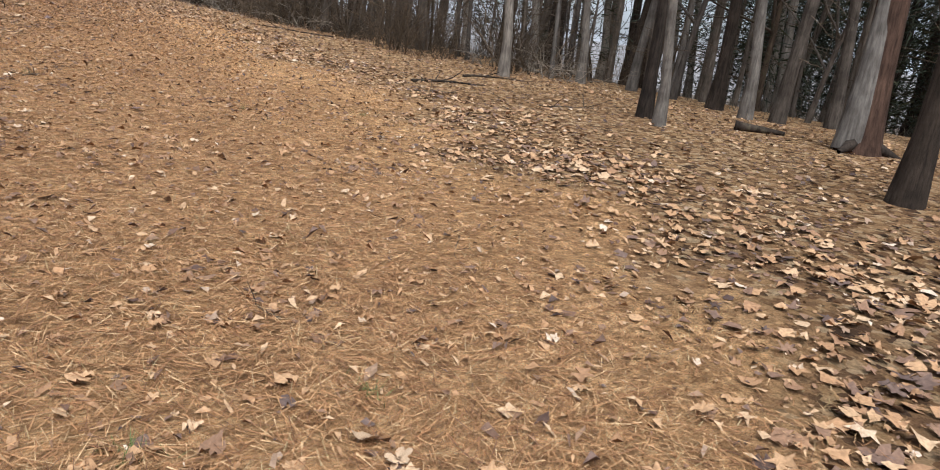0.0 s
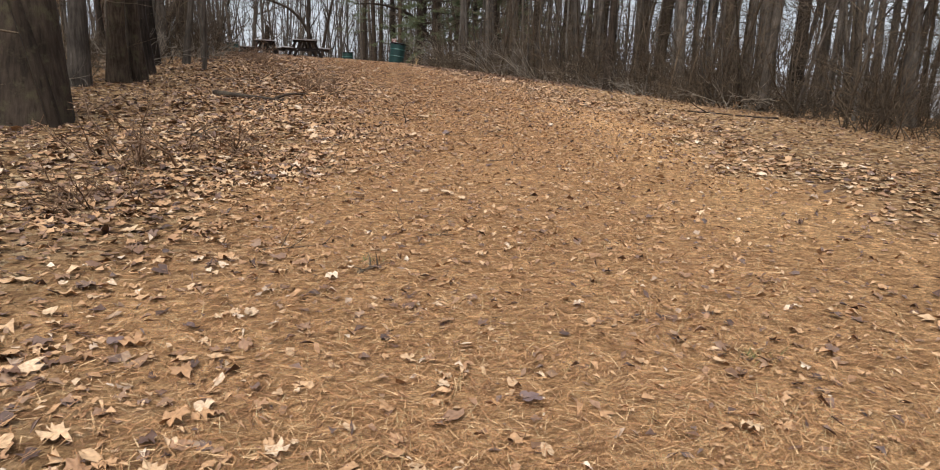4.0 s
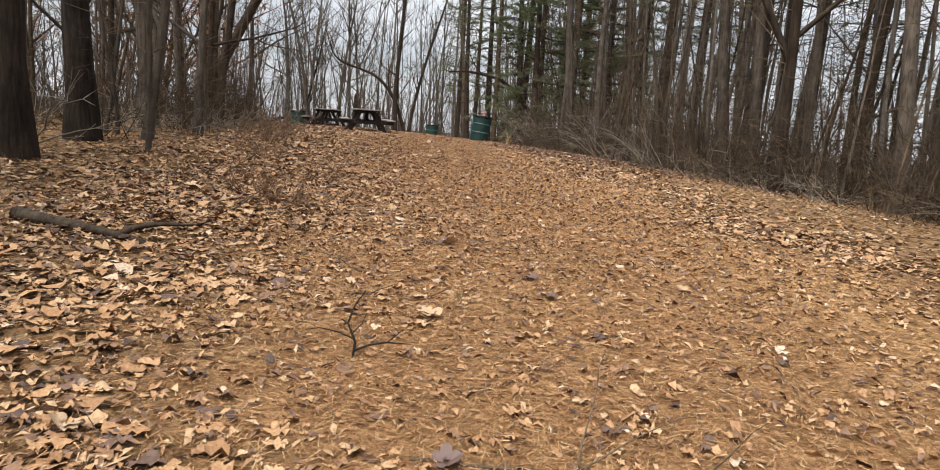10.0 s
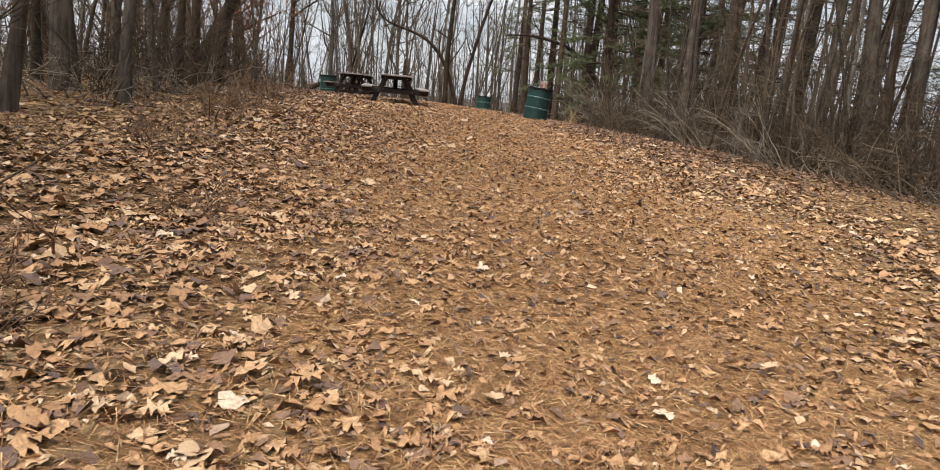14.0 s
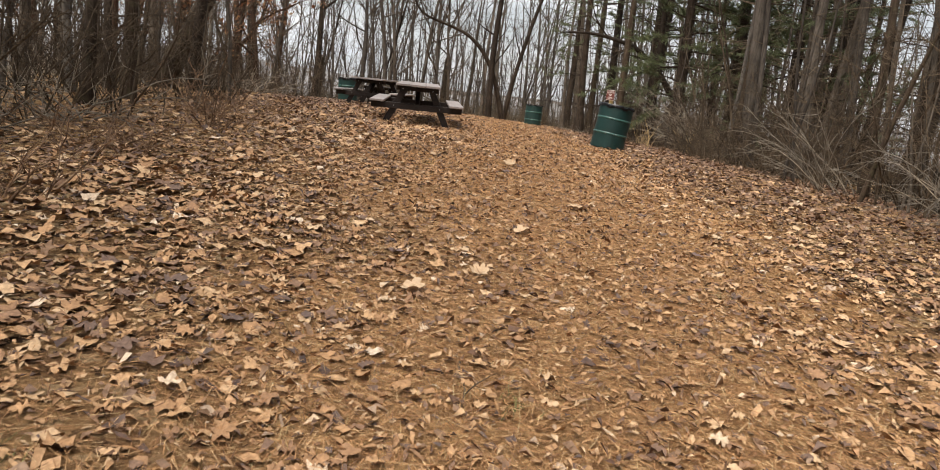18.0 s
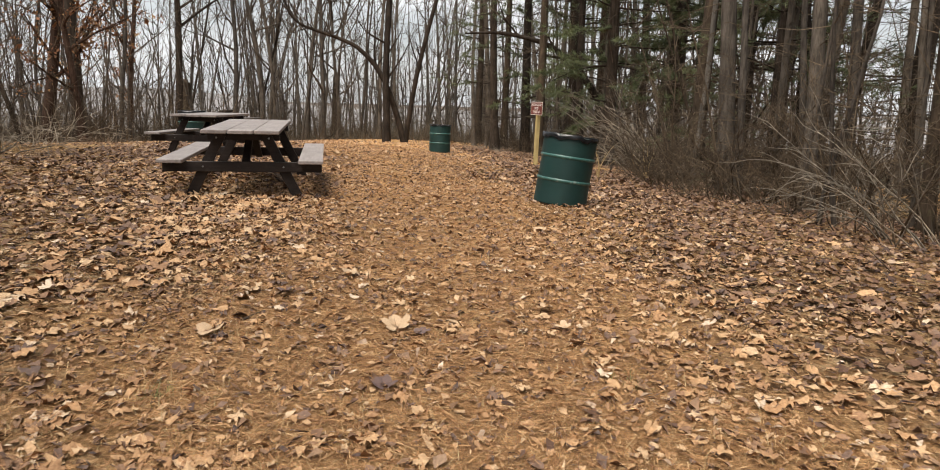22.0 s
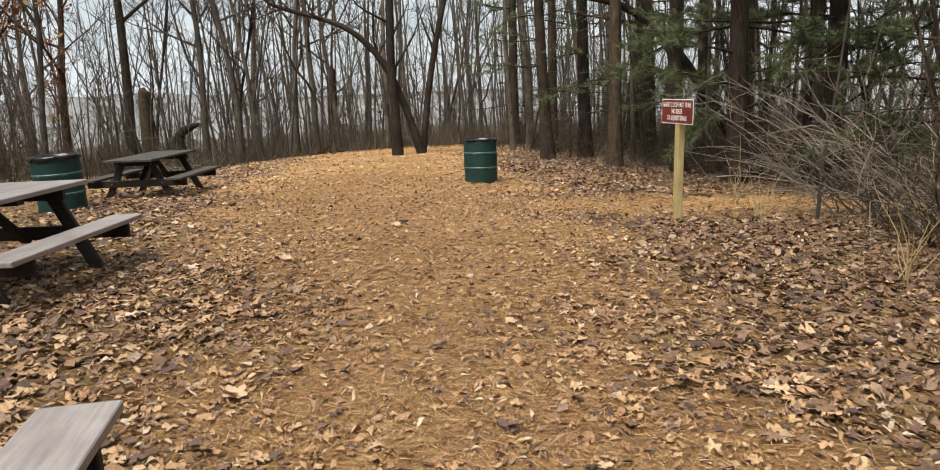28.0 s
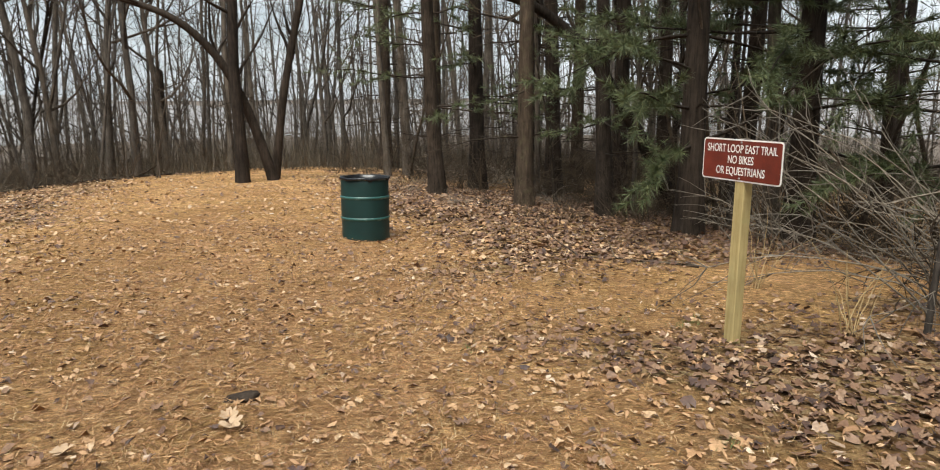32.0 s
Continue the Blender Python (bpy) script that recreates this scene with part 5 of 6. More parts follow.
def leaf_field(name, label, x, y, size, mat, seed, tilt=0.28, lift=0.02, simple=False, outlines=LEAVES):
    """Curled dead leaves lying on the ground at the given places."""
    rg = np.random.default_rng(seed)
    vs, fs, n0 = [], [], 0
    pick = rg.integers(0, len(outlines), len(x))
    for kind, out in enumerate(outlines):
        if simple:
            out = out[:: max(1, len(out) // 5)]
        sel = np.nonzero(pick == kind)[0]
        m, k = len(sel), len(out)
        if not m:
            continue
        s = size[sel][:, None]
        fold = rg.normal(0, 0.12, (m, 1))
        curl = rg.normal(0.05, 0.17, (m, 1))
        lx, ly = out[:, 0] * s, out[:, 1] * s
        lz = s * (fold * np.abs(out[:, 0]) + curl * (out[:, 1] ** 2) * 1.4) + s * rg.normal(0, 0.065, (m, k))
        loc = np.concatenate([np.stack([lx, ly, lz], -1), np.zeros((m, 1, 3))], 1)
        loc[:, -1, 2] = -0.02 * s[:, 0]
        a, p, q = rg.uniform(0, 6.28, m), rg.normal(0, tilt, m), rg.normal(0, tilt, m)
        ca, sa, cp, sp, cq, sq = np.cos(a), np.sin(a), np.cos(p), np.sin(p), np.cos(q), np.sin(q)
        o = np.zeros(m)
        rz = np.stack([np.stack([ca, -sa, o], -1), np.stack([sa, ca, o], -1), np.stack([o, o, o + 1], -1)], 1)
        rx = np.stack([np.stack([o + 1, o, o], -1), np.stack([o, cp, -sp], -1), np.stack([o, sp, cp], -1)], 1)
        ry = np.stack([np.stack([cq, o, sq], -1), np.stack([o, o + 1, o], -1), np.stack([-sq, o, cq], -1)], 1)
        loc = np.einsum("mij,mkj->mki", rz @ rx @ ry, loc)
        px, py = x[sel], y[sel]
        gz = land(px, py)
        low = loc[:, :, 2].min(1)
        loc[:, :, 0] += px[:, None]
        loc[:, :, 1] += py[:, None]
        loc[:, :, 2] += (gz - low * 0.75 + rg.uniform(0.0, lift, m))[:, None]
        vs.append(loc.reshape(-1, 3))
        base = np.arange(m)[:, None, None] * (k + 1) + n0
        tri = np.array([(i, i + 1, k) for i in range(k - 1)])[None]
        fs.append((base + tri).reshape(-1, 3))
        n0 += m * (k + 1)
    me = mesh_np(name, np.concatenate(vs), np.concatenate(fs), mat)
    tagged(new(name, smooth(me)), label, "leaves", kind="stuff")


def strewn(seed, count, x0, x1, y0, y1, weight):
    """Random places over a rectangle, thinned by a weight from 0 to 1."""
    rg = np.random.default_rng(seed)
    x, y = rg.uniform(x0, x1, count), rg.uniform(y0, y1, count)
    keep = rg.random(count) < weight(x, y)
    return x[keep], y[keep], rg


TRACK_Y = (-22, -18, -14, -10, -2, 6, 14, 24, 34)
TRACK_X = (-4.4, -3.9, -2.4, -1.4, 0.0, 0.1, 0.1, -0.2, -0.4)


def near_track(x, y, reach):
    return np.clip(1.5 - np.abs(x - np.interp(y, TRACK_Y, TRACK_X)) / reach, 0, 1)


def patchy(x, y):
    return 0.62 + 0.38 * np.sin(1.7 * x + 1.1 * np.sin(1.3 * y)) * np.sin(1.5 * y + 1.2 * np.sin(0.9 * x))


def drift(x, y):
    """Where reddish oak leaves have drifted under the bushes by the sign."""
    right = np.clip(x - np.interp(y, (9, 18), (3.0, 0.9)), 0, 1) * np.clip((y - 8) / 5, 0, 1) * np.clip((42 - y) / 2, 0, 1)
    left = 0.35 * np.clip((-1.2 - x) / 1.5, 0, 1) * np.clip((y - 19) / 3, 0, 1) * np.clip((36 - y) / 4, 0, 1)
    bank = 0.45 * np.clip((-1.9 - x) / 1.5, 0, 1) * np.interp(y, (-15, -12, 0, 4, 9, 13, 16, 20, 22), (0, 1, 0.8, 0.25, 0.3, 0.8, 1.3, 0.5, 0))
    return np.maximum(np.maximum(right, left), bank) * (0.25 + 0.75 * litter(x, y))


def in_band(y):
    """How thick the leaves lie on the trodden band, along its length."""
    return np.interp(y, (-20, -8, -2, 3, 18, 22, 26, 34), (0.05, 0.08, 0.20, 0.30, 0.28, 0.18, 0.16, 0.12))


lx, ly, rg = strewn(1, 300000, -6, 7, -19, 42, lambda x, y: (in_band(y) + (0.8 - in_band(y)) * litter(x, y) ** 1.3) * patchy(x, y) * near_track(x, y, 4.0) * (1 - 0.8 * drift(x, y)))
size = (0.035 + (0.085 + 0.07 * litter(lx, ly)) * rg.random(len(lx)) ** 1.6) * np.interp(ly, (18, 23), (1, 0.8))
walked = np.abs(lx - np.interp(ly, TRACK_Y, TRACK_X)) < 1.9
leaf_field("fallen_leaves", "curled tan and brown oak and maple leaves on the path", lx[walked], ly[walked], size[walked], M_LEAF, 21, 0.11, 0.016, False, FINE)
leaf_field("fallen_leaves", "curled tan and brown oak and maple leaves beside the path", lx[~walked], ly[~walked], size[~walked], M_LEAF, 27, 0.13, 0.02)
lx, ly, rg = strewn(2, 70000, -10, 11, -19, 46, lambda x, y: (0.02 + 0.75 * litter(x, y) ** 1.4) * patchy(y, x) * (1 - 0.6 * near_track(x, y, 3.0)) * (1 - 0.8 * drift(x, y)))
leaf_field("fallen_leaves", "scattered dry brown leaves under the trees", lx, ly, rg.uniform(0.05, 0.12, len(lx)), M_LEAF, 22, 0.18, 0.02, True)
lx, ly, rg = strewn(4, 165000, -6, 9, -19, 41, lambda x, y: np.clip(litter(x, y) * 1.2 - 0.2, 0, 1) * (0.35 * np.clip((y - 17) / 4, 0, 1) + 0.65 * drift(x, y)))
leaf_field("fallen_leaves", "deep drift of reddish-brown oak leaves", lx, ly, 0.05 + 0.08 * rg.random(len(lx)), M_LEAF_DARK, 24, 0.26, 0.03)
lx, ly, rg = strewn(5, 22000, -10, 6, 31, 47, lambda x, y: 0.12 + 0.55 * patchy(x, y) * np.clip(np.abs(x + 1.3) / 3.5 - 0.2, 0, 1))
leaf_field("fallen_leaves", "dry tan leaves at the far end of the clearing", lx, ly, rg.uniform(0.06, 0.12, len(lx)), M_LEAF, 25, 0.3, 0.02, True)
lx, ly, rg = strewn(3, 42000, -9, 10, -19, 44, lambda x, y: (0.08 + 0.6 * np.clip(litter(x, y), 0, 1)) * patchy(x + 2, y - 3))
leaf_field("damp_leaves", "dark damp leaves pressed into the ground", lx, ly, rg.uniform(0.05, 0.12, len(lx)), M_LEAF_DARK, 23, 0.15, 0.006, True)


lx, ly, rg = strewn(6, 26000, -6, 4, -19, 24, lambda x, y: near_track(x, y, 2.6) * np.clip(np.sin(2.1 * x + np.sin(1.9 * y)) * np.sin(2.4 * y + np.sin(2.2 * x)) * 1.6 - 0.35, 0, 1) * (0.25 + 0.75 * (y < -8)))
leaf_field("damp_leaves", "damp purple-grey leaves lying in patches on the path", lx, ly, rg.uniform(0.04, 0.10, len(lx)), M_LEAF_DARK, 26, 0.2, 0.014)


def fragments(name, label, count, box, mat, seed, size, weight):
    """Torn bits of leaf: small folded quads."""
    x, y, rg = strewn(seed, count, *box, weight)
    m = len(x)
    a = rg.uniform(0, 6.28, m)
    s = rg.uniform(*size, m)
    u = np.stack([np.cos(a), np.sin(a), rg.normal(0, 0.3, m)], -1) * s[:, None]
    w = np.stack([-np.sin(a), np.cos(a), rg.normal(0, 0.3, m)], -1) * (s * rg.uniform(0.2, 0.8, m))[:, None]
    c = np.stack([x, y, land(x, y) + rg.uniform(0.004, 0.02, m)], -1)
    k = np.zeros((m, 3))
    k[:, 2] = s * np.abs(rg.normal(0, 0.35, m))
    sh = u * rg.uniform(-0.5, 0.5, m)[:, None]
    v = np.stack([c - u, c + w + k + sh, c + u, c - w * rg.uniform(0.3, 1.2, m)[:, None] + k - sh], 1).reshape(-1, 3)
    b = np.arange(m)[:, None, None] * 4
    f = (b + np.array([(0, 1, 2), (0, 2, 3)])[None]).reshape(-1, 3)
    tagged(new(name, mesh_np(name, v, f, mat)), label, "leaves", kind="stuff")


def bits(y):
    return np.interp(y, (-20, -6, 0, 20, 26, 34), (0.3, 0.45, 1.0, 1.0, 0.4, 0.25))


fragments("leaf_bits", "broken bits of dry tan leaves over the path", 380000, (-6, 7, -19, 34), M_LEAF, 36, (0.008, 0.034), lambda x, y: (0.45 + 0.4 * litter(x, y)) * near_track(x, y, 3.4) * bits(y))
fragments("leaf_bits", "dark broken bits of leaves over the path", 130000, (-6, 7, -19, 34), M_LEAF_DARK, 37, (0.012, 0.04), lambda x, y: 0.6 * near_track(x, y, 3.4) * bits(y) * np.interp(y, (-4, 2), (0.5, 1)))


def needle_field(name, label, count, box, mat, seed, length, width, weight, tilt=0.10, lift=0.012):
    """Fallen needles as thin slivers, lying in loose swirls."""
    x, y, rg = strewn(seed, count, *box, weight)
    m = len(x)
    a = rg.normal(0, 0.9, m) + 3 * np.sin(3.1 * x + 2 * np.sin(2.3 * y)) + 2 * np.sin(4.3 * y + 1.7 * x)
    ln = rg.uniform(*length, m)
    d = np.stack([np.cos(a), np.sin(a), rg.normal(0, tilt, m)], -1) * ln[:, None] / 2
    sd = np.stack([-np.sin(a), np.cos(a), rg.normal(0, 0.3, m)], -1) * (rg.uniform(*width, m) / 2)[:, None]
    c = np.stack([x, y, land(x, y) + 0.002 + lift * rg.random(m) ** 2], -1)
    p0, p1 = c - d, c + d
    p0[:, 2] = np.maximum(p0[:, 2], c[:, 2] - 0.004)
    p1[:, 2] = np.maximum(p1[:, 2], c[:, 2] - 0.004)
    v = np.stack([p0 - sd, p0 + sd, p1], 1).reshape(-1, 3)
    tagged(new(name, mesh_np(name, v, np.arange(3 * m).reshape(-1, 3), mat)), label, "needles", kind="stuff")


needle_field("pine_straw", "fallen orange pine needles strewn over the path", 2600000, (-6, 7, -19, 34), M_NEEDLE, 31, (0.05, 0.13), (0.0018, 0.0042),
             lambda x, y: (1 - 0.6 * litter(x, y)) * near_track(x, y, 1.9) * np.interp(y, (17, 26), (1, 0.5)), 0.15, 0.026)


def grass(name, label, places, mat, seed, blades, height, reach):
    rg = np.random.default_rng(seed)
    v = []
    for x, y in places:
        for _ in range(blades):
            a = rg.uniform(0, 6.28)
            r = abs(rg.normal(0, reach))
            bx, by = x + r * math.cos(a), y + r * math.sin(a)
            z = float(land(bx, by)) - 0.004
            b = rg.uniform(0, 6.28)
            h = rg.uniform(0.4, 1.0) * height
            dx, dy = math.cos(b), math.sin(b)
            tip = (bx + dx * h * rg.uniform(0.2, 1.1), by + dy * h * rg.uniform(0.2, 1.1), z + h * rg.uniform(0.35, 0.95))
            v += [(bx - dy * 0.002, by + dx * 0.002, z), (bx + dy * 0.002, by - dx * 0.002, z), tip]
    tagged(new(name, mesh_np(name, v, np.arange(len(v)).reshape(-1, 3), mat)), label, "grass", kind="stuff")


rg = np.random.default_rng(41)
dry = []
while len(dry) < 4000:
    x, y = rg.uniform(-5, 6), rg.uniform(-19, 33)
    if litter(x, y) < 0.75 and near_track(x, y, 2.6) > rg.random():
        dry.append((x, y))
grass("dry_grass", "short dry straw-coloured grass in the pine needles", dry, M_GRASS_DRY, 42, 10, 0.08, 0.16)
GREEN = ((-0.16, -1.53), (-0.64, 3.68), (3.2, -3.77), (-3.3, -16.2), (1.2, 13.2), (0.5, 25.3), (2.0, 24.2), (2.35, 28.0), (-2.0, -9.4), (0.9, -11.2), (1.5, 9.0), (-1.4, 6.2), (0.6, 17.4), (-0.9, 12.9), (-2.55, -16.24), (0.18, 7.0), (-0.41, -10.97), (2.93, 27.9), (2.75, 27.8), (3.1, 28.1), (1.7, 25.6), (-0.2, 24.6), (0.9, 27.3), (1.2, 22.3))
grass("green_tufts", "small tufts of green grass among the leaves", GREEN, M_GRASS_GREEN, 43, 46, 0.09, 0.06)
rg = np.random.default_rng(44)
edge = [(right_edge(y) - rg.uniform(-0.4, 1.4), y) for y in rg.uniform(-12, 40, 260)] + [(left_edge(y) + rg.uniform(-0.6, 1.3), y) for y in rg.uniform(-4, 42, 260)]
grass("edge_grass", "tall dry weeds along the edge of the woods", edge, M_DEAD_STALK, 45, 10, 0.38, 0.16)


# ---- fallen wood ----
def fallen_branch(name, label, x, y, turn, length, radius, mat, seed, forks=2, arch=0.0):
    rg = np.random.default_rng(seed)
    t = thing(name, x, y, None, 0)
    tagged(t, label, "branch" if radius < 0.04 else "log")

    def lay(pts, rr):
        for p, r in zip(pts, rr):
            p[2] = float(land(x + p[0], y + p[1]) - land(x, y)) + max(p[2], 0) + r * 0.8
        return pts

    a = radians(turn)
    main = sway(rg, (0, 0, 0), (math.cos(a), math.sin(a), arch), length, 9, 0.09, -arch * 0.25)
    main[:, 2] = np.clip(main[:, 2], 0, None) if arch else 0
    rr = radius * np.linspace(1, 0.4, 10)
    tb = Tubes()
    main = lay(main, rr)
    tb.add(np.concatenate([main[:1], main, main[-1:]]), np.concatenate([[0.001], rr, [0.001]]), 7)
    hang("stem", tb.mesh("stem", mat), t)
    for _ in range(forks):
        k = rg.integers(2, 8)
        d = main[k] - main[k - 1] + rg.normal(0, 0.08, 3) * length
        d[2] = abs(d[2]) * (1.2 if radius < 0.03 else 0.3)
        pts = sway(rg, main[k], d, length * rg.uniform(0.25, 0.5), 5, 0.12, 0.0)
        pts[:, 2] = np.maximum(pts[:, 2], main[k][2])
        fb = Tubes()
        fb.add(pts, radius * 0.55 * np.linspace(1, 0.3, 6), 5)
        hang("side_twig", fb.mesh("side_twig", mat), t)
    return t


L_STICK = "thin fallen stick lying on the leaves"
fallen_branch("fallen_log", "dark fallen log lying in the leaves", -3.76, 0.1, -34, 1.5, 0.06, M_LOG, 1, 1)
STICKS = (
    (-0.75, -1.1, 120, 0.75, 0.012), (-0.9, -1.6, 20, 0.7, 0.009), (-3.9, -4.2, -20, 1.2, 0.014), (-3.6, -4.8, 70, 0.8, 0.02), (-2.3, -6.3, -15, 0.9, 0.009), (-2.6, -9.1, 10, 0.5, 0.007),
    (-1.5, -8.8, 5, 0.18, 0.008), (-2.05, -9.6, 40, 0.3, 0.012), (-0.25, -5.7, 10, 0.22, 0.01), (6.6, -6.6, 15, 2.2, 0.03), (8.4, 1.2, 160, 2.4, 0.025), (6.4, 13.5, 190, 2.0, 0.014),
    (5.9, 16.0, 170, 1.8, 0.013),
)
BRANCHES = (
    (7.1, 11.8, 200, 2.2, 0.016), (-2.9, 0.7, 20, 1.6, 0.012), (-4.4, 3.1, 10, 2.0, 0.02), (-5.2, 9.2, 5, 1.5, 0.02), (1.3, 17.6, 30, 0.4, 0.006), (0.3, 22.8, 10, 0.5, 0.007),
    (-0.5, -3.7, -8, 1.4, 0.008), (4.6, 30.5, 140, 1.9, 0.02), (3.9, 36.5, 100, 1.7, 0.03), (-6.5, 46.3, 10, 3.0, 0.06), (-9.5, 45.4, 20, 2.6, 0.05), (3.4, -9.0, 8, 1.0, 0.012),
    (5.2, -10.0, -10, 1.3, 0.015),
)
for i, (x, y, a, ln, r) in enumerate(STICKS + BRANCHES):
    fallen_branch("fallen_branch", L_STICK if r < 0.02 else "grey fallen branch at the edge of the woods", x, y, a, ln, r, M_LOG if r > 0.02 else M_TWIG, 60 + i, 3 if r < 0.02 else 2, 0.0)
def forked_twig(x, y):
    """A dead twig with one curved arm standing up and others lying along the leaves."""
    t = thing("forked_twig", x, y)
    tagged(t, "dark forked twig standing up from the leaves", "twig")
    for pts, r in ((((0, 0, -0.02), (0.01, 0.02, 0.08), (-0.03, 0.05, 0.17), (0.0, 0.07, 0.26), (0.05, 0.09, 0.33)), 0.0085),
                   (((0.005, 0.01, 0.04), (0.08, 0.0, 0.075), (0.17, 0.02, 0.085), (0.29, 0.03, 0.075)), 0.007),
                   (((0.0, 0.02, 0.10), (-0.08, 0.03, 0.13), (-0.17, 0.02, 0.15), (-0.24, 0.05, 0.13)), 0.005),
                   (((0.17, 0.02, 0.085), (0.21, 0.05, 0.11), (0.25, 0.05, 0.15)), 0.004),
                   (((0.0, 0.07, 0.26), (0.03, 0.10, 0.28), (0.09, 0.11, 0.27)), 0.003),
                   (((-0.01, 0.03, 0.12), (0.04, 0.05, 0.17), (0.06, 0.06, 0.22)), 0.004)):
        tb = Tubes()
        tb.add(pts, r * np.linspace(1, 0.4, len(pts)), 6)
        hang("arm", tb.mesh("arm", M_LOG), t)


forked_twig(-0.78, -2.68)
fallen_branch("fallen_log", "short dark rotten log among the trees", 7.75, -12.1, -65, 0.8, 0.09, M_LOG, 131, 0)
fallen_branch("fallen_branch", "long grey fallen branch with side twigs on the leaves", 4.30, -7.79, 4, 1.9, 0.03, M_LOG, 132, 3)
rg = np.random.default_rng(52)
for i in range(26):
    y = rg.uniform(-18, 33)
    x = float(np.interp(y, TRACK_Y, TRACK_X)) + rg.normal(0, 2.2)
    fallen_branch("fallen_branch", L_STICK, x, y, rg.uniform(0, 360), rg.uniform(0.15, 0.5), rg.uniform(0.004, 0.008), M_TWIG, 90 + i, 1)


# ---- large leaves that lie singly on top ----
def big_leaf(seed, lobes, wide):
    """One broad curled leaf with lobes, a midrib and a stalk."""
    rg = np.random.default_rng(seed)
    rim = []
    n = 6 * lobes
    for k in range(n + 1):
        f = k / n
        a = math.pi * 1.84 * f - math.pi * 0.42
        lobe = abs(math.sin(math.pi * lobes * f)) ** 0.7
        r = 0.5 * (0.68 + 0.32 * lobe) * (0.68 + 0.32 * math.sin(math.pi * f)) * rg.uniform(0.92, 1.06)
        rim.append((r * math.cos(a) * wide, r * math.sin(a)))
    fold, curl, wave = rg.uniform(0.1, 0.35), rg.uniform(0.2, 0.6), rg.uniform(0, 6)

    def up(x, y):
        return fold * abs(x) + curl * (x * x + y * y) + 0.05 * math.sin(9 * x + wave) * math.sin(8 * y)

    bm = bmesh.new()
    rings = [[bm.verts.new((x * g, y * g, up(x * g, y * g))) for x, y in rim] for g in (0.12, 0.42, 0.72, 1.0)]
    for p, q in zip(rings, rings[1:]):
        for k in range(n):
            bm.faces.new((p[k], p[k + 1], q[k + 1], q[k]))
    bm.faces.new(rings[0])
    blade = bpy.data.meshes.new("blade")
    bm.to_mesh(blade)
    bm.free()
    blade.materials.append(M_LEAF_BIG)
    st = Tubes()
    st.add([(0, 0.4, up(0, 0.4) + 0.004), (0, 0.1, up(0, 0.1) + 0.006), (0, -0.25, 0.02), (0.03, -0.5, 0.03), (0.1, -0.72, 0.0)], (0.004, 0.007, 0.01, 0.012, 0.014), 5)
    return smooth(blade), st.mesh("stalk", M_DEAD_STALK)


K_BIG = [big_leaf(500 + i, lo, w) for i, (lo, w) in enumerate(((5, 1.05), (5, 0.8), (7, 0.75), (3, 0.95)))]
BIG = ((-2.75, -16.49, 11), (-2.73, -16.62, 9), (-2.61, -10.25, 10), (-1.85, -11.07, 8), (-2.88, -8.85, 12), (-0.88, -4.07, 13), (-2.22, -3.30, 15), (0.08, -0.02, 11), (-0.12, 0.16, 18), (-0.58, 0.83, 13),
       (0.29, 1.38, 10), (-0.06, 8.66, 18), (-0.42, 8.18, 17), (-1.41, 8.55, 13), (-0.19, 9.13, 10), (-1.13, 3.71, 14), (-0.30, 14.92, 16), (-0.86, 14.41, 13), (0.98, 14.31, 11), (-1.16, 21.68, 16),
       (-1.65, 21.49, 18), (-0.58, 26.24, 14), (-1.13, 27.79, 15), (0.72, 23.19, 15), (-1.30, -7.41, 11), (-1.85, -6.69, 14), (-0.40, -1.93, 16), (1.57, -0.97, 15), (-3.0, -11.94, 10))
MORE = ((-2.19, -13.45, 9), (-0.53, 10.54, 10), (0.19, 9.87, 15), (0.06, 13.86, 18), (-0.89, 13.64, 18), (1.38, 17.03, 17))
PALE = ((-0.35, -1.97, 17), (1.82, -0.23, 11), (-0.42, -1.61, 12), (-0.58, 0.82, 13), (0.29, 1.37, 9), (1.53, 1.95, 11), (2.46, 2.54, 13), (-1.45, 5.95, 16), (-0.41, 6.03, 15), (2.41, 6.67, 12), (-0.72, 5.3, 20), (2.81, 7.19, 12), (0.7, 11.23, 18), (0.79, 11.26, 16), (0.89, 11.49, 12), (-0.29, 14.88, 14), (0.97, 14.28, 11), (1.03, 13.98, 12), (-0.84, 14.36, 14), (-0.88, -4.1, 16), (-0.37, -4.7, 10), (-1.76, -3.57, 12), (-1.1, -7.47, 16), (1.33, -6.7, 14), (1.87, -5.7, 10), (-2.19, -13.46, 9), (-3.0, -11.98, 12), (-1.16, -14.0, 9), (-1.14, 21.66, 14), (-0.57, 26.15, 13), (-1.25, 25.99, 12), (-1.16, 27.86, 14), (-1.42, 24.46, 16))
rg = np.random.default_rng(55)
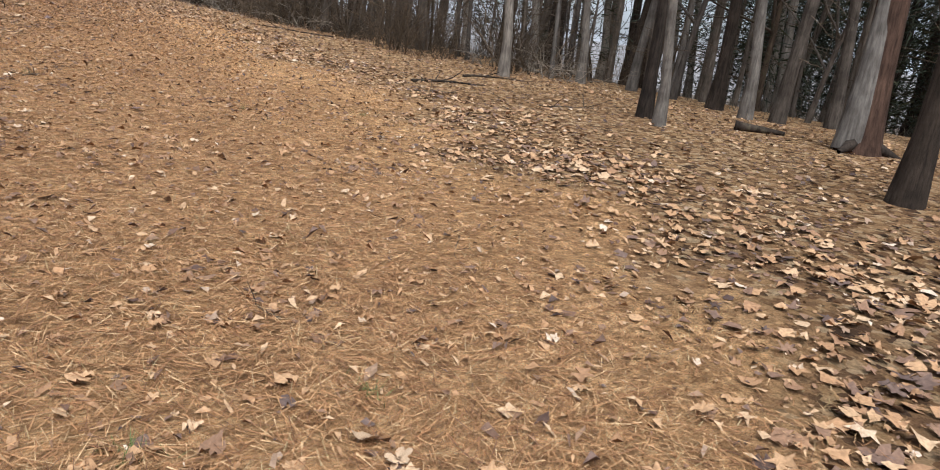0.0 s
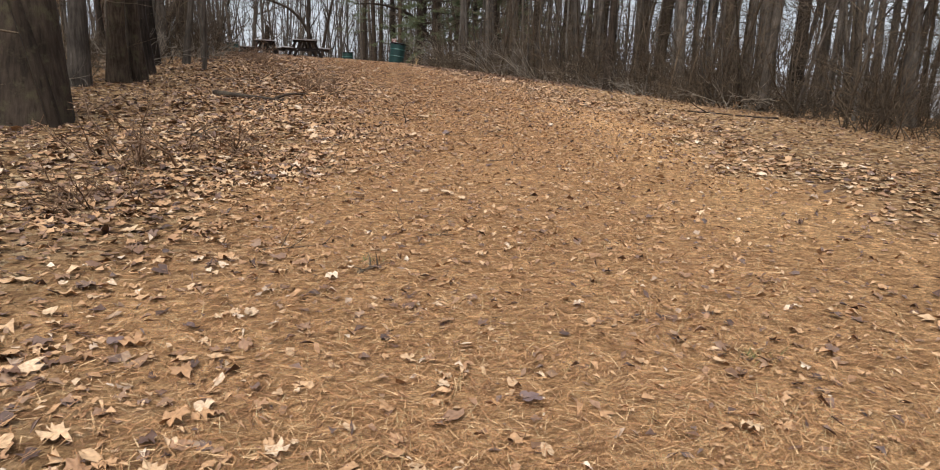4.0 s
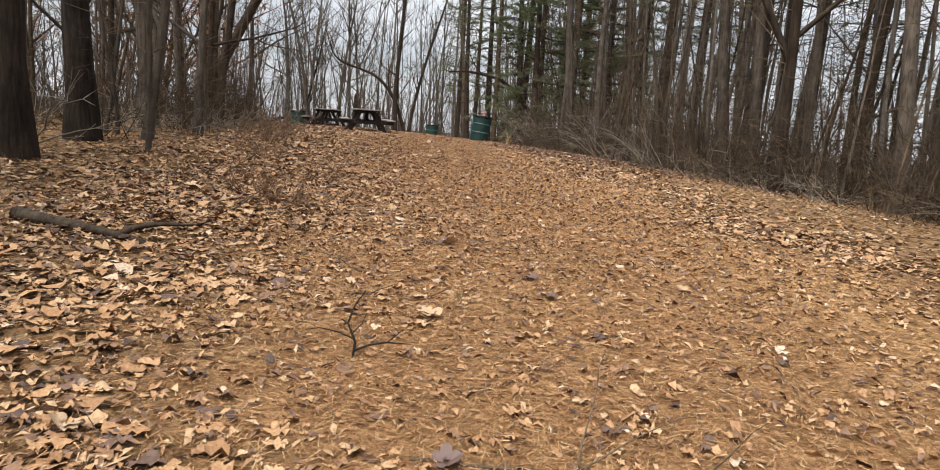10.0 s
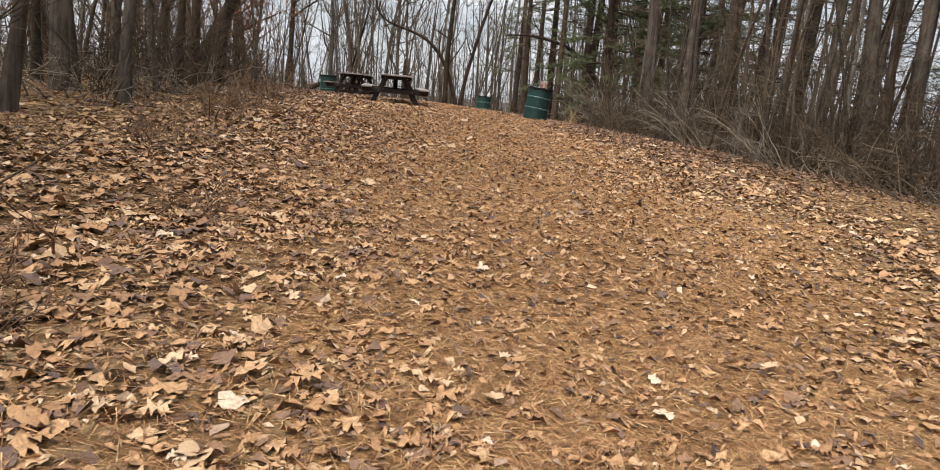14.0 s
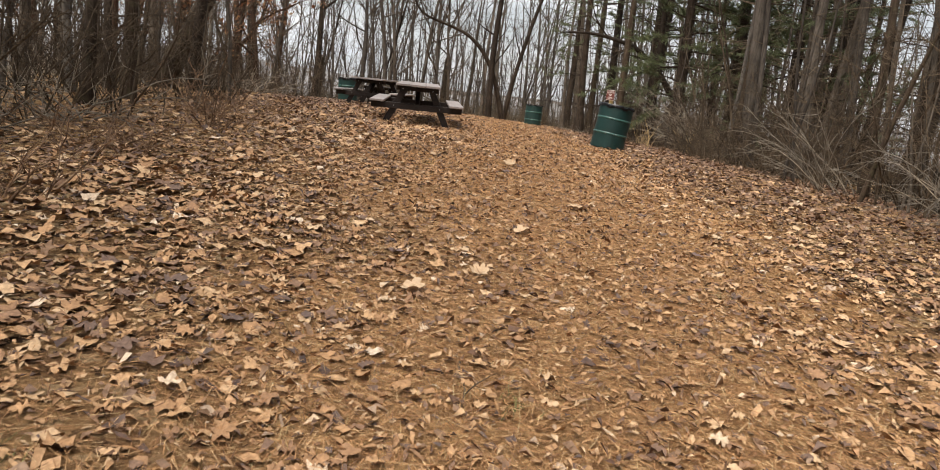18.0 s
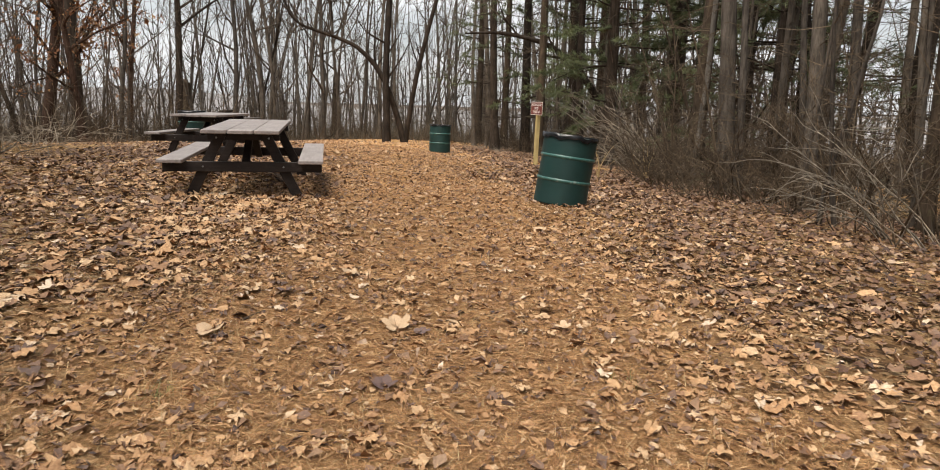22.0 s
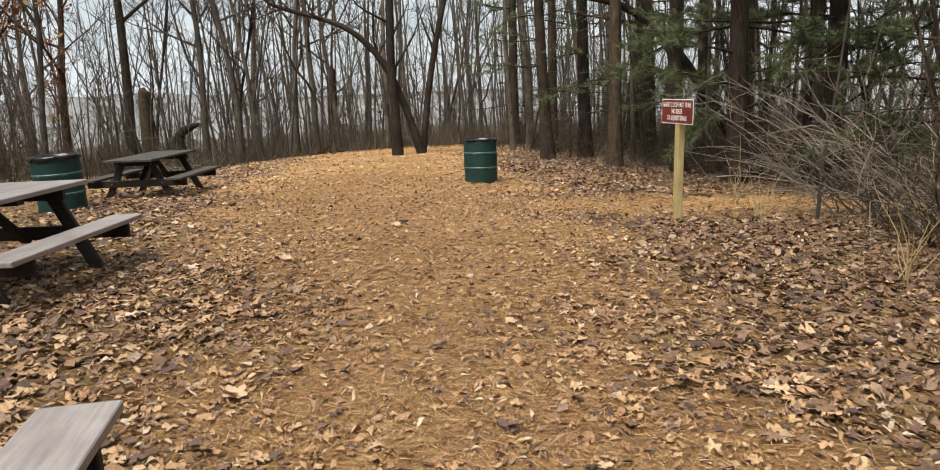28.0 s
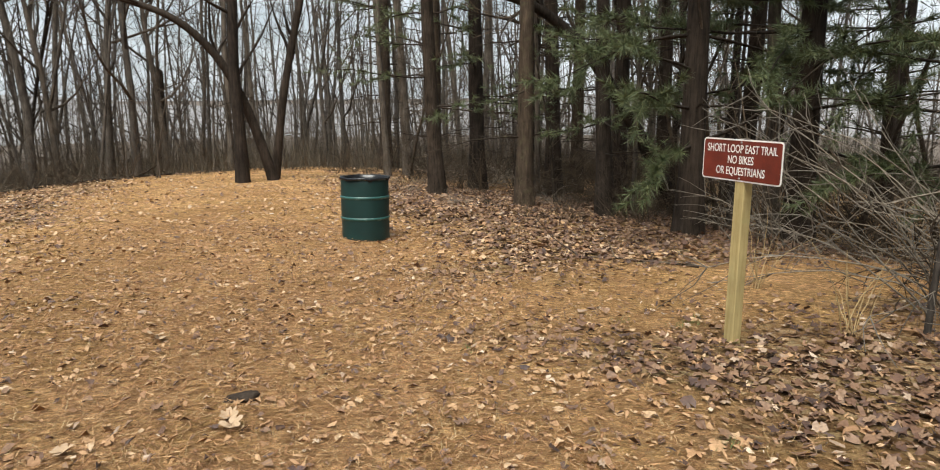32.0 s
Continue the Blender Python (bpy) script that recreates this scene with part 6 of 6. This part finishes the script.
for i, (x, y, s) in enumerate(BIG + MORE + PALE):
    t = thing("fallen_leaf", x, y, float(land(x, y)) + 0.022, rg.uniform(0, 360), (rg.normal(0, 8), rg.normal(0, 8)))
    t.scale = (s / 100, s / 100, s / 100)
    tagged(t, "large pale tan lobed leaf lying curled on the ground", "leaf", "large fallen leaves")
    for me in K_BIG[rg.integers(4)]:
        hang(me.name.split(".")[0], me, t)


# damp dark leaves that lie singly
DAMP = ((-0.34, -6.0, 9), (-1.33, -1.47, 15), (-0.75, -0.03, 14), (-0.19, 0.16, 17), (-2.85, -10.42, 9), (-3.14, -10.56, 9), (-1.55, -11.23, 13), (-0.56, -9.7, 8), (-1.39, 5.71, 20), (-0.9, 5.3, 13), (-0.63, 8.91, 12), (-0.64, 14.38, 14), (0.47, -1.42, 15), (0.19, 13.81, 12), (0.03, 13.05, 15), (-0.89, 21.93, 12), (0.14, 21.23, 12), (-0.28, 25.6, 12), (1.19, 5.12, 14), (0.42, -0.96, 14), (-0.37, -3.74, 14), (1.39, 11.45, 14), (1.61, 10.12, 13), (0.67, 15.83, 14))
K_DAMP = []
for blade, stalk in K_BIG:
    me = blade.copy()
    me.materials.clear()
    me.materials.append(M_LEAF_DAMP)
    K_DAMP.append((me, stalk))
for x, y, s in DAMP:
    t = thing("fallen_leaf", x, y, float(land(x, y)) + 0.018, rg.uniform(0, 360), (rg.normal(0, 10), rg.normal(0, 10)))
    t.scale = (s / 100, s / 100, s / 100)
    tagged(t, "damp purple-brown leaf lying curled on the ground", "leaf", "damp fallen leaves")
    for me in K_DAMP[rg.integers(4)]:
        hang(me.name.split(".")[0], me, t)


def field_stone(x, y, size):
    bm = bmesh.new()
    bmesh.ops.create_icosphere(bm, subdivisions=3, radius=0.5)
    rg = np.random.default_rng(56)
    k = rg.normal(0, 2.2, (3, 3))
    for v in bm.verts:
        w = np.array(v.co)
        v.co *= 1 + 0.12 * math.sin(k[0] @ w * 2) + 0.08 * math.sin(k[1] @ w * 4) + 0.03 * math.sin(k[2] @ w * 9)
        v.co = (v.co[0] * size, v.co[1] * size * 0.6, v.co[2] * size * 0.4)
    t = thing("stone", x, y)
    tagged(t, "dark grey damp stone half sunk in pine straw", "stone")
    part("body", bm, M_BARK_DARK, t, "", True)


field_stone(-0.54, 26.56, 0.2)
